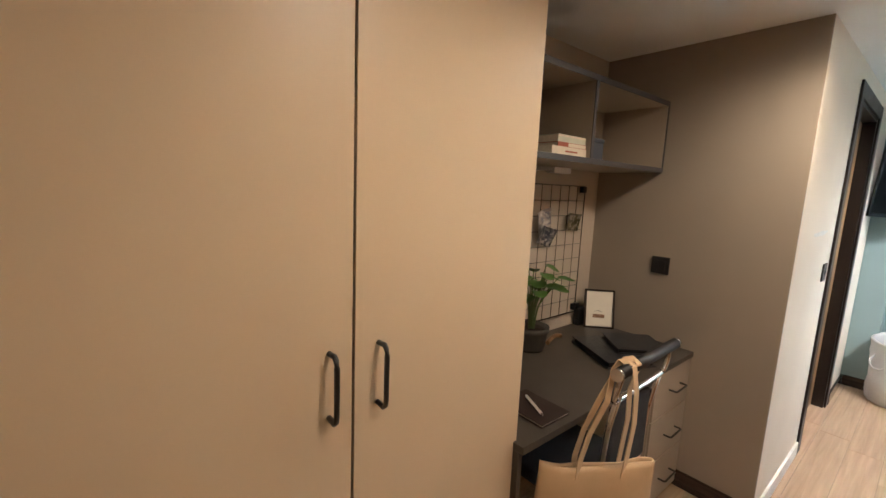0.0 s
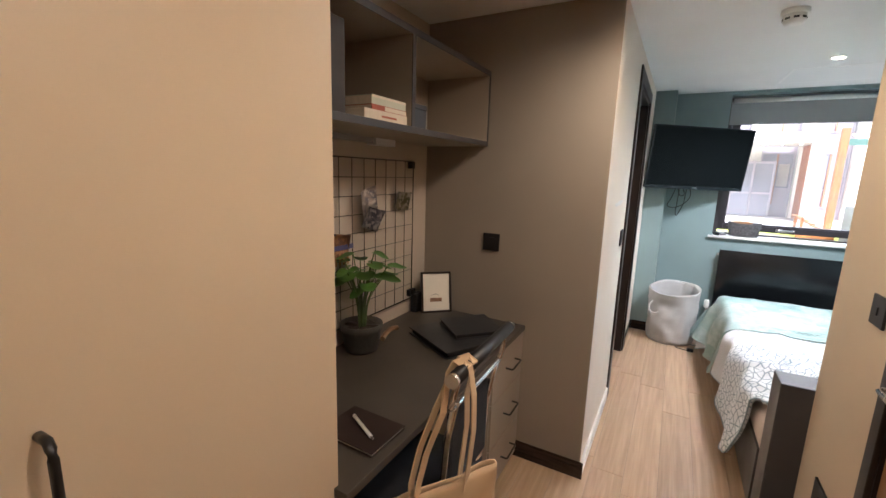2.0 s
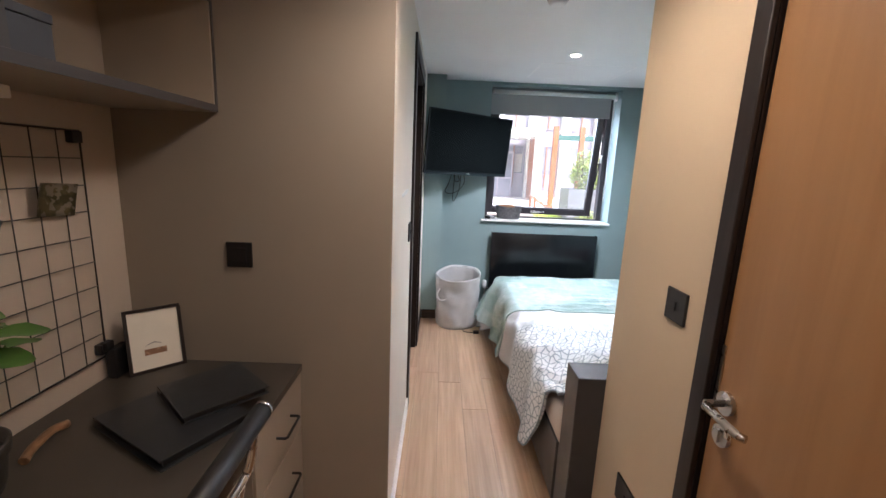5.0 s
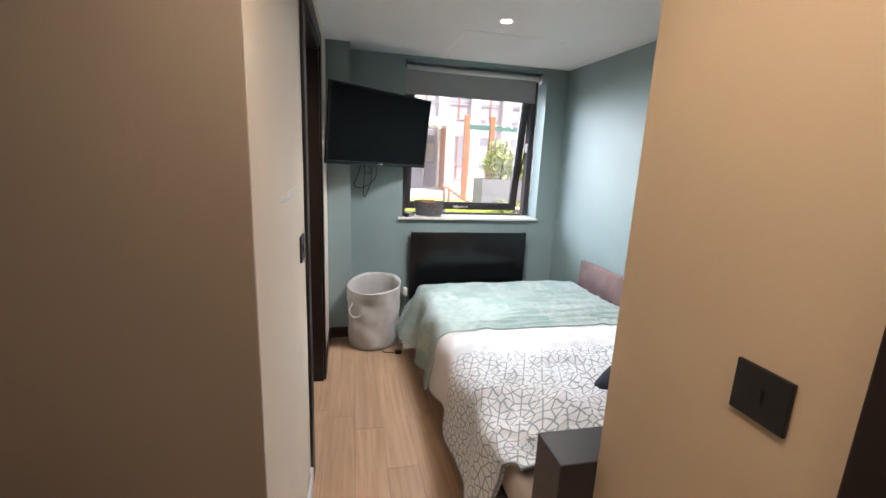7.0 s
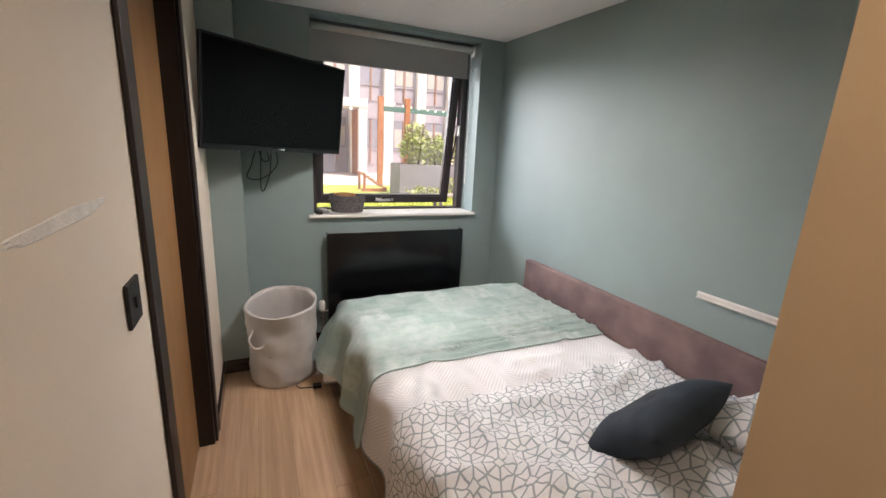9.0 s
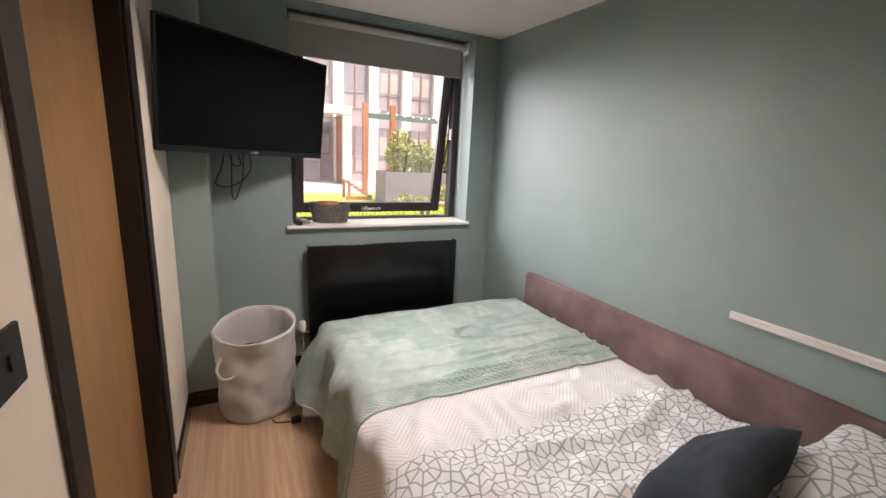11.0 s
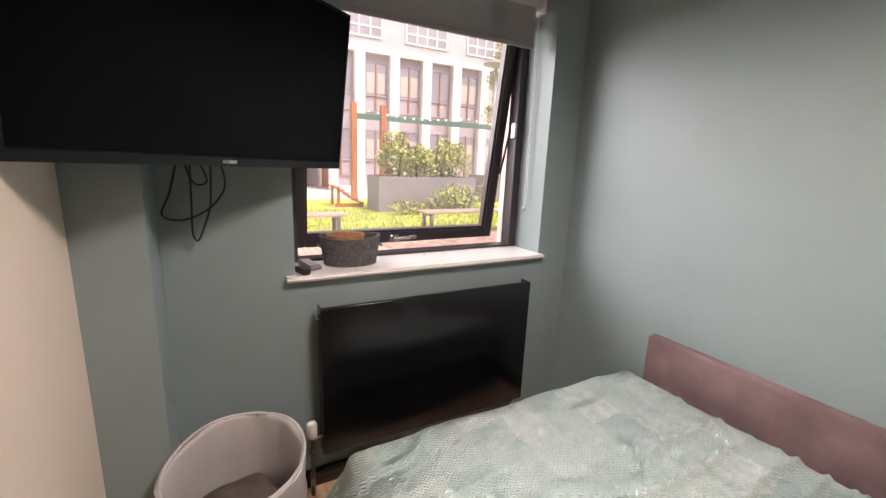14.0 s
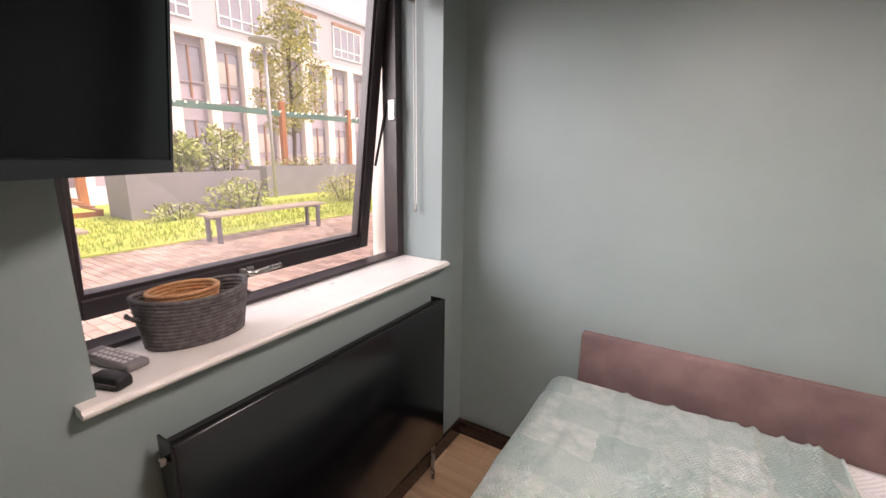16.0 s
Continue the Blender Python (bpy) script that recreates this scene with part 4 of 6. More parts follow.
# ---------------------------------------------------------------- desk nook
desk = thing("desk", "dark grey laminate desk fitted into the nook", "desk", (1.5, 0.98, 0))
part("desktop", B((WX1 + 0.002, XN - 0.002, 0.683, YN - 0.002, 0.697, 0.722), bevel=0.002), DESKTOP, desk)
part("leg_panel", B((WX1 + 0.003, WX1 + 0.021, 0.70, YN - 0.01, 0.0, 0.696)), DESKTOP, desk)
dr = thing("drawer_unit", "greige three-drawer unit under the desk", "drawers", (1.95, 0.98, 0))
DX0 = 1.765
part("body", B((DX0, XN - 0.003, 0.70, YN - 0.02, 0.02, 0.696)), GREIGE, dr)
for z0, z1 in ((0.475, 0.693), (0.25, 0.47), (0.025, 0.245)):
    f = part("drawer", B((DX0 + 0.002, XN - 0.005, 0.690, 0.6995, z0, z1), bevel=0.0015), GREIGE, dr)
    zc = z1 - 0.095
    part("handle", TU([(1.90, 0.682, zc), (1.90, 0.655, zc), (1.905, 0.650, zc), (2.015, 0.650, zc), (2.02, 0.655, zc), (2.02, 0.682, zc)], 0.0045, 8), BLACK_METAL, f, "black bar handle")
for k in range(2):
    part("foot", B((DX0 + 0.02 + k * 0.3, DX0 + 0.05 + k * 0.3, 0.72, 0.75, 0, 0.02)), BLACK_PLASTIC, dr)

sh = thing("wall_shelf", "open greige box shelf with black front edging above the desk", "shelf", (1.5, 1.1, 1.58))
SY = 0.933
part("bottom", B((WX1 + 0.002, XN - 0.002, SY + 0.004, YN - 0.002, 1.594, 1.615)), GREIGE, sh)
part("top", B((WX1 + 0.002, XN - 0.002, SY + 0.004, YN - 0.002, 1.918, 1.939)), GREIGE, sh)
part("side", B((XN - 0.02, XN - 0.002, SY + 0.004, YN - 0.002, 1.615, 1.918)), GREIGE, sh)
part("divider", B((1.478, 1.496, SY + 0.004, YN - 0.002, 1.615, 1.918)), GREIGE, sh)
part("back", B((WX1 + 0.003, XN - 0.021, YN - 0.012, YN - 0.003, 1.616, 1.917)), GREIGE, sh)
part("edging", B((WX1 + 0.002, XN - 0.002, SY, SY + 0.0038, 1.593, 1.616), bevel=0.001), CHARCOAL, sh, "dark grey front edge")
part("edging", B((WX1 + 0.002, XN - 0.002, SY, SY + 0.0038, 1.917, 1.940), bevel=0.001), CHARCOAL, sh)
part("edging", B((XN - 0.012, XN - 0.002, SY + 0.0001, SY + 0.0037, 1.616, 1.917)), CHARCOAL, sh)
part("edging", B((1.4775, 1.4965, SY + 0.0001, SY + 0.0037, 1.616, 1.917)), CHARCOAL, sh)


# ---------------------------------------------------------------- plates and ceiling fittings
def plate(name, label, cat, x, y, z, w, h, axis, side, rocker=(0.012, 0.024)):
    """A flat black accessory plate on a wall: axis is the wall's normal, side the way it faces."""
    t = thing(name, label, cat, (x, y, z))
    for nm, a, b, d0, d1, bev in (("faceplate", w, h, 0.0005, 0.008, 0.002), ("rocker", rocker[0], rocker[1], 0.008, 0.012, 0.001)):
        if axis == "x":
            part(nm, B((x + side * d0, x + side * d1, y - a / 2, y + a / 2, z - b / 2, z + b / 2) if side > 0 else (x - d1, x - d0, y - a / 2, y + a / 2, z - b / 2, z + b / 2), bevel=bev), BLACK_PLASTIC, t)
        else:
            part(nm, B((x - a / 2, x + a / 2, y + d0, y + d1, z - b / 2, z + b / 2) if side > 0 else (x - a / 2, x + a / 2, y - d1, y - d0, z - b / 2, z + b / 2), bevel=bev), BLACK_PLASTIC, t)
    return t


plate("wall_plate", "square black blank plate on the taupe wall", "socket", XN, 0.889, 1.123, 0.088, 0.088, "x", -1, (0.05, 0.05))
plate("light_switch", "black light switch on the cream wall beside the door", "light switch", 1.786, YR, 1.117, 0.090, 0.086, "y", 1)
plate("wall_socket", "black double data socket low on the cream wall", "socket", 1.886, YR, 0.430, 0.150, 0.088, "y", 1, (0.02, 0.02))
plate("light_switch", "black light switch beside the bathroom door", "light switch", 2.886, YL, 1.111, 0.088, 0.094, "y", -1)

SMX, SMY, SMZ = 2.676, -0.263, 2.206
sd = thing("smoke_detector", "round white smoke detector on the ceiling", "smoke detector", (SMX, SMY, SMZ))
part("base", lathe([(0.05, SMZ + 0.003), (0.052, SMZ - 0.02), (0.05, SMZ - 0.022)], SMX, SMY, 32), TRIM_WHITE, sd, "", True)
part("sensor_body", lathe([(0.042, SMZ - 0.021), (0.042, SMZ - 0.045), (0.036, SMZ - 0.058), (0.022, SMZ - 0.062), (0.001, SMZ - 0.062)], SMX, SMY, 32), TRIM_WHITE, sd, "", True)
for k in range(8):
    a = k * math.pi / 4
    vb = B((-0.010, 0.010, 0.0405, 0.0428, SMZ - 0.044, SMZ - 0.035))
    vb.transform(Matrix.Translation((SMX, SMY, 0)) @ Matrix.Rotation(a, 4, "Z"))
    part("vent", vb, BLACK_PLASTIC, sd)
hatch = thing("ceiling_hatch", "white square access hatch in the bedroom ceiling", "access hatch", (4.29, -0.86, 2.232))


def on_slope(*b):
    """Boxes given against the ceiling's underside, which rises gently towards the window."""
    bm = B(*b)
    for v in bm.verts:
        v.co.z += 2.195 + (v.co.x - XN) * 0.0215
    return bm


part("hatch_frame", on_slope((4.0, 4.02, -1.22, -0.5, -0.006, 0.004), (4.56, 4.58, -1.22, -0.5, -0.006, 0.004), (4.02, 4.56, -1.22, -1.20, -0.006, 0.004), (4.02, 4.56, -0.52, -0.5, -0.006, 0.004)), TRIM_WHITE, hatch)
part("hatch_panel", on_slope((4.023, 4.557, -1.197, -0.523, -0.004, 0.004)), TRIM_WHITE, hatch)

# ---------------------------------------------------------------- things on the window sill
ROPE = mat("charcoal_cotton_rope", (0.085, 0.08, 0.083), 0.9, scale=60, bump=0.8, bump_scale=320, other=(0.16, 0.153, 0.158))
STRAW = mat("woven_straw", (0.42, 0.20, 0.09), 0.85, scale=40, bump=0.8, bump_scale=260, other=(0.55, 0.33, 0.17))
ZS = WZ0 + 0.0275
bx, by = 4.943, -0.487
bk = thing("rope_basket", "oval charcoal rope basket standing on the white sill", "basket", (bx, by, ZS))


def oval(rx, ry, z, cx=bx, cy=by, n=36, turn=-0.16, dip=0.0):
    return [(cx + rx * math.cos(a) * math.cos(turn) - ry * math.sin(a) * math.sin(turn), cy + rx * math.cos(a) * math.sin(turn) + ry * math.sin(a) * math.cos(turn), z + dip * math.cos(2 * a + math.pi)) for a in [2 * math.pi * k / n for k in range(n)]]


for k in range(13):
    f = k / 12
    part("coil", TU(oval(0.068 + 0.014 * f, 0.108 + 0.018 * f, ZS + 0.006 + k * 0.0095, dip=0.006 * f), 0.0058, 7, closed=True), ROPE, bk)
bs = bmesh.new()
lo = [bs.verts.new((p[0], p[1], ZS + 0.001)) for p in oval(0.069, 0.108, 0)]
up = [bs.verts.new((p[0], p[1], ZS + 0.008)) for p in oval(0.069, 0.108, 0)]
bs.faces.new(lo[::-1]), bs.faces.new(up)
for k in range(36):
    bs.faces.new((lo[k], lo[(k + 1) % 36], up[(k + 1) % 36], up[k]))
part("base", bs, ROPE, bk)
for s in (1, -1):
    part("handle", TU([(bx - 0.025 + s * 0.02, by + s * 0.120, ZS + 0.085), (bx - 0.02 + s * 0.021, by + s * 0.128, ZS + 0.083), (bx + 0.02 + s * 0.021, by + s * 0.130, ZS + 0.083), (bx + 0.025 + s * 0.02, by + s * 0.127, ZS + 0.085)], 0.005, 7), ROPE, bk)
sb = thing("straw_basket", "small woven straw bowl nested in the rope basket", "basket", (bx, by + 0.015, ZS + 0.01))
for k in range(14):
    f = k / 13
    part("coil", TU(oval(0.026 + 0.032 * f ** 0.5, 0.030 + 0.046 * f ** 0.5, ZS + 0.014 + k * 0.0088, cy=by + 0.02), 0.0055, 6, closed=True), STRAW, sb)
PALE_KEY = mat("pale_rubber_key", (0.60, 0.59, 0.60), 0.6, vary=0.1, scale=40)
GREY_PLASTIC = mat("grey_plastic", (0.22, 0.21, 0.22), 0.4, vary=0.2, scale=30)
for (cx, cy, w, l_, h, a, lab) in ((4.950, -0.312, 0.048, 0.16, 0.018, 11, "grey remote control lying on the window sill"), (4.848, -0.268, 0.034, 0.075, 0.024, 18, "black glasses case lying on the window sill")):
    rc = thing("remote_control" if "remote" in lab else "glasses_case", lab, "remote control" if "remote" in lab else "case", (cx, cy, ZS))
    mtx = Matrix.Translation((cx, cy, ZS + 0.001)) @ Matrix.Rotation(radians(a), 4, "Z")
    bm = B((-l_ / 2, l_ / 2, -w / 2, w / 2, 0, h), bevel=0.006)
    bm.transform(mtx)
    part("body", bm, GREY_PLASTIC if "remote" in lab else BLACK_PLASTIC, rc, "", True)
    if "remote" in lab:
        for i in range(7):
            for j in range(3):
                bb = B((-0.06 + i * 0.016, -0.05 + i * 0.016, -0.017 + j * 0.013, -0.008 + j * 0.013, h, h + 0.002), bevel=0.0008)
                bb.transform(mtx)
                part("button", bb, PALE_KEY, rc)
    else:
        bb = B((-l_ / 2 + 0.004, l_ / 2 - 0.004, -w / 2 - 0.0005, w / 2 + 0.0005, h * 0.5 - 0.001, h * 0.5 + 0.001))
        bb.transform(mtx)
        part("seam", bb, GREY_PLASTIC, rc)

# ---------------------------------------------------------------- outside
PAVE = mat("pinkish_block_paving", (0.50, 0.36, 0.30), 0.8, vary=0.2, scale=2.0, bump=0.4, bump_scale=40, island="object")
PALE = mat("pale_paving", (0.60, 0.55, 0.52), 0.85, vary=0.18, scale=0.6, bump=0.3, bump_scale=20)
GRASS = mat("lawn_grass", (0.27, 0.34, 0.05), 0.8, scale=1.4, other=(0.38, 0.40, 0.08), island="island")
LEAF = mat("garden_leaf", (0.33, 0.40, 0.10), 0.6, scale=3, other=(0.45, 0.45, 0.17), island="island")
LEAF_Y = mat("tree_leaf", (0.36, 0.37, 0.09), 0.6, scale=2, other=(0.45, 0.40, 0.12), island="island")
PLANTER = mat("grey_planter_steel", (0.24, 0.225, 0.26), 0.6, vary=0.12, scale=2)
POST = grain("orange_timber", (0.45, 0.17, 0.06), (0.30, 0.10, 0.04), 0.6, (8, 8, 1), 2.0)
BENCHWOOD = grain("weathered_bench_timber", (0.46, 0.38, 0.32), (0.32, 0.26, 0.21), 0.7, (8, 1, 8), 2.0)
BENCHLEG = mat("grey_bench_steel", (0.16, 0.14, 0.17), 0.5, vary=0.15)
GREENSTEEL = mat("dark_green_steel", (0.08, 0.17, 0.15), 0.5, vary=0.15)
PIER = mat("pale_stone_pier", (0.74, 0.69, 0.63), 0.8, vary=0.1, scale=1.5)
INFILL = mat("plum_grey_panel", (0.39, 0.345, 0.385), 0.6, vary=0.15, scale=1)
CLAD = mat("grey_cladding", (0.42, 0.41, 0.43), 0.6, vary=0.08, scale=1)
FARGLASS = mat("far_window_glass", (0.30, 0.29, 0.34), 0.10, vary=0.3, scale=0.4)
CURTAIN = mat("pale_curtain", (0.45, 0.41, 0.38), 0.9, vary=0.15, scale=2)
WHITEFRAME = mat("white_window_frame", (0.75, 0.74, 0.72), 0.5, vary=0.06)
BRONZE = mat("brown_mullion", (0.33, 0.16, 0.09), 0.5, vary=0.15)
BARK = mat("bark", (0.13, 0.09, 0.06), 0.9, vary=0.3, scale=12, bump=0.8, bump_scale=30)
BULB = glow("bulb", (1.0, 0.88, 0.68), 3.5)

GZ = -0.05
setting("ground", B((XO, 400, -260, 260, -0.6, GZ)), PALE, "pale paved courtyard reaching the horizon", "ground")
setting("wall_outer", B((XO, XO + 0.10, -30, W0 - 0.02, GZ, 9.3), (XO, XO + 0.10, W1 + 0.02, 14, GZ, 9.3), (XO, XO + 0.10, W0 - 0.02, W1 + 0.02, WZ1 + 0.02, 9.3), (XO, XO + 0.10, W0 - 0.02, W1 + 0.02, GZ, WZ0 - 0.02)), PIER, "pale outer face of the building around the window", "wall")
setting("lawn", B((10.95, 17.2, -28, 9, GZ + 0.001, GZ + 0.03)), GRASS, "bright green lawn behind the paving", "lawn")
rg = random.Random(11)


def blades(n, x0, x1, y0, y1, z, h0, h1, lean=0.4, w=0.012):
    bm = bmesh.new()
    for _ in range(n):
        x, y, h, a = rg.uniform(x0, x1), rg.uniform(y0, y1), rg.uniform(h0, h1), rg.uniform(0, 6.28)
        dx, dy = w * math.cos(a), w * math.sin(a)
        k = lean * h * rg.random()
        bm.faces.new([bm.verts.new(p) for p in ((x - dx, y - dy, z), (x + dx, y + dy, z), (x + k * math.sin(a), y - k * math.cos(a), z + h))])
    return bm


def leaves(bm, n, cx, cy, cz, rx, ry, rz, size, shell=0.3):
    """Small folded leaves scattered through an uneven ellipsoid."""
    for _ in range(n):
        while True:
            p = Vector((rg.uniform(-1, 1), rg.uniform(-1, 1), rg.uniform(-1, 1)))
            if shell < p.length < 0.75 + 0.45 * noise.noise(p.normalized() * 2.2 + Vector((cx, cy, cz))) + 0.2:
                break
        c = Vector((cx + p.x * rx, cy + p.y * ry, cz + p.z * rz))
        q = Euler((rg.uniform(-0.9, 0.9), rg.uniform(-0.9, 0.9), rg.uniform(0, 6.28))).to_matrix()
        s = size * rg.uniform(0.6, 1.3)
        a, b, d, e = (bm.verts.new(c + q @ Vector(v)) for v in ((-s, 0, 0), (0, -s * 0.45, s * 0.12), (s, 0, 0), (0, s * 0.45, s * 0.12)))
        bm.faces.new((a, b, d)), bm.faces.new((a, d, e))
    return bm


gs = thing("grass_tufts", "uneven tufts of long green grass on the lawn", "grass")
part("grass_blades", blades(9000, 10.96, 14.5, -13, 1.5, GZ + 0.03, 0.04, 0.10), GRASS, gs)["kind"] = "stuff"
gs["kind"] = "stuff"


def bench(y0, y1):
    b = thing("bench", "backless bench with weathered timber top and grey legs", "bench", (10.45, (y0 + y1) / 2, GZ), "courtyard benches")
    for k in range(4):
        x = 10.25 + k * 0.105
        part("slat", B((x, x + 0.097, y0, y1, 0.395, 0.435), bevel=0.005), BENCHWOOD, b)
    part("rail", B((10.26, 10.66, y0 + 0.12, y0 + 0.18, 0.345, 0.394)), BENCHLEG, b)
    part("rail", B((10.26, 10.66, y1 - 0.18, y1 - 0.12, 0.345, 0.394)), BENCHLEG, b)
    for y in (y0 + 0.12, y1 - 0.18):
        for x in (10.27, 10.59):
            part("leg", B((x, x + 0.06, y, y + 0.06, GZ, 0.345), bevel=0.003), BENCHLEG, b)


bench(-5.75, -3.45)
bench(-1.95, 0.35)


def planter(x0, x1, y0, y1, h, label):
    p = thing("planter", label, "planter", ((x0 + x1) / 2, (y0 + y1) / 2, GZ), "courtyard planters")
    part("front_panel", B((x0, x0 + 0.04, y0, y1, GZ + 0.03, h), bevel=0.006), PLANTER, p)
    part("rear_panel", B((x1 - 0.04, x1, y0, y1, GZ + 0.03, h), bevel=0.006), PLANTER, p)
    part("side_panel", B((x0 + 0.041, x1 - 0.041, y0, y0 + 0.04, GZ + 0.03, h)), PLANTER, p)
    part("side_panel", B((x0 + 0.041, x1 - 0.041, y1 - 0.04, y1, GZ + 0.03, h)), PLANTER, p)
    part("soil", B((x0 + 0.042, x1 - 0.042, y0 + 0.042, y1 - 0.042, GZ + 0.03, h - 0.08)), BARK, p)
    return p


planter(13.7, 14.7, -6.75, -3.75, 0.93, "long grey steel planter with tall shrubs")
planter(15.6, 16.6, -12.5, -8.3, 0.93, "long grey steel planter behind the lawn")


def shrub(parts, label, material=LEAF, n=500, size=0.06):
    s = thing("shrub", label, "shrub", (parts[0][0], parts[0][1], parts[0][2] - parts[0][5]))
    for (cx, cy, cz, rx, ry, rz) in parts:
        for k in range(9):
            a = rg.uniform(0, 6.28)
            part("stem", TU([(cx + 0.3 * rx * math.cos(a), cy + 0.3 * ry * math.sin(a), cz - rz), (cx + 0.5 * rx * math.cos(a), cy + 0.5 * ry * math.sin(a), cz), (cx + 0.7 * rx * math.cos(a), cy + 0.7 * ry * math.sin(a), cz + rz * 0.8)], 0.012, 5), BARK, s)
        part("foliage", leaves(bmesh.new(), n, cx, cy, cz, rx, ry, rz, size, 0.0), material, s)
    return s


shrub([(14.2, -4.35, 1.5, 0.5, 0.45, 0.75), (14.2, -5.1, 1.3, 0.5, 0.5, 0.55)], "tall leafy shrub in the planter", n=900, size=0.075)
shrub([(14.2, -6.1, 1.4, 0.5, 0.6, 0.65)], "tall leafy shrub in the planter", n=900, size=0.075)
shrub([(13.25, -5.9, 0.35, 0.35, 0.9, 0.45)], "low green plants along the planter", n=700, size=0.06)
shrub([(13.2, -4.4, 0.15, 0.3, 0.6, 0.22)], "low green plants along the planter", n=300, size=0.06)
shrub([(13.0, -9.2, 0.35, 0.7, 1.1, 0.45), (12.2, -10.6, 0.45, 0.7, 1.0, 0.55)], "yellow-green shrubs at the edge of the lawn", LEAF_Y, 900, 0.06)
shrub([(16.1, -10.3, 1.05, 0.4, 1.9, 0.2)], "low rusty plants in the planter", LEAF_Y, 500, 0.05)

tree = thing("tree", "slender courtyard tree with yellow-green leaves", "tree", (19.5, -12.6, GZ))
trunk = bmesh.new()
tube(trunk, [(19.5, -12.6, GZ), (19.53, -12.58, 1.2), (19.48, -12.63, 2.6), (19.5, -12.6, 4.2), (19.52, -12.6, 6.0)], 0.085, 8)
for k in range(11):
    a, z = k * 2.4, 2.0 + k * 0.38
    L_ = 1.5 - 0.09 * k
    tube(trunk, [(19.5, -12.6, z), (19.5 + 0.5 * L_ * math.cos(a), -12.6 + 0.5 * L_ * math.sin(a), z + 0.45), (19.5 + L_ * math.cos(a), -12.6 + L_ * math.sin(a), z + 0.75)], 0.025, 5)
part("trunk", trunk, BARK, tree)
crown = bmesh.new()
for k in range(15):
    a, z = k * 2.4, 2.6 + k * 0.32
    r = 1.15 * math.sin(math.pi * min(1, (k + 3) / 18)) + 0.2
    leaves(crown, 420, 19.5 + 0.75 * r * math.cos(a), -12.6 + 0.75 * r * math.sin(a), z, 0.8, 0.8, 0.6, 0.085, 0.0)
part("crown", crown, LEAF_Y, tree)

pg = thing("pergola", "timber posts with a green steel beam and festoon lights", "pergola", (17, -9, GZ))
for (x, y) in ((17.0, -4.05), (17.0, -5.05), (17.0, -10.1), (17.0, -13.4)):
    part("post", B((x - 0.09, x + 0.09, y - 0.09, y + 0.09, GZ, 3.12), bevel=0.008), POST, pg)
part("beam", B((16.95, 17.05, -17.0, -4.0, 2.62, 2.80)), GREENSTEEL, pg)
for k in range(40):
    y = -4.2 - k * 0.32
    z = 2.92 - 0.16 * math.sin(math.pi * ((k % 13) / 13))
    b = bmesh.new()
    bmesh.ops.create_icosphere(b, subdivisions=1, radius=0.022, matrix=Matrix.Translation((16.88, y, z)))
    part("festoon_bulb", b, BULB, pg)

lp = thing("street_lamp", "slim grey lamp post with a flat round head", "street lamp", (15.3, -8.35, GZ))
part("pole", TU([(15.3, -8.35, GZ), (15.3, -8.35, 4.45)], 0.05, 10), CLAD, lp)
part("lamp_head", lathe([(0.05, 4.40), (0.10, 4.46), (0.42, 4.52), (0.43, 4.56), (0.12, 4.66), (0.02, 4.68)], 15.3, -8.35, 24), CLAD, lp, "flat round lamp head", True)

lg = thing("timber_lounger", "sloping timber lounger beside the planter", "lounger", (15.2, -3.4, GZ))
for k in range(6):
    u = k / 5
    part("slat", B((15.0, 15.9, -3.75 + 0.14 * k, -3.63 + 0.14 * k, 0.12 + 0.09 * k - 0.03, 0.12 + 0.09 * k), bevel=0.004), POST, lg)
part("leg", B((15.05, 15.12, -3.06, -2.99, GZ, 0.53)), POST, lg)
part("leg", B((15.78, 15.85, -3.06, -2.99, GZ, 0.53)), POST, lg)
part("stringer", B((15.03, 15.07, -3.75, -2.93, GZ, 0.085)), POST, lg)

hs = thing("apartment_building", "three-storey building with pale piers and dark windows", "building", (24, -16, GZ))
FXB, PITCH, Y0B, NB = 24.0, 1.8, 6.2, 30
YEND = Y0B - PITCH * NB
part("wall", B((FXB + 0.25, FXB + 8, YEND, Y0B, GZ, 6.35)), INFILL, hs, "plum-grey infill wall")
part("upper_wall", B((FXB + 0.1, FXB + 8, YEND, Y0B, 6.6, 9.35)), CLAD, hs, "grey clad top storey")
part("band", B((FXB - 0.08, FXB + 8, YEND, Y0B, 6.35, 6.6)), PIER, hs)
part("roof", B((FXB - 0.02, FXB + 8.1, YEND - 0.1, Y0B + 0.1, 9.35, 9.55)), CLAD, hs)
pier_me = mesh_of("pier", B((-0.12, 0.3, -0.25, 0.25, GZ, 6.35), bevel=0.01), PIER)
frame_me = mesh_of("window", B((0.0, 0.06, -0.60, -0.55, 0, 2.35), (0.0, 0.06, 0.55, 0.60, 0, 2.35), (0.0, 0.06, -0.55, 0.55, 0, 0.05), (0.0, 0.06, -0.55, 0.55, 2.30, 2.35), (0.0, 0.06, -0.55, 0.55, 0.75, 0.8)), INFILL)
mull_me = mesh_of("mullion", B((-0.02, 0.07, -0.035, 0.035, 0.05, 2.3)), BRONZE)
pane_me = mesh_of("pane", B((0.03, 0.04, -0.25, 0.25, 0.0, 1.48)), FARGLASS)
curt_me = mesh_of("curtain", B((0.05, 0.07, -0.20, 0.20, 0.02, 1.0), bevel=0.01), CURTAIN)
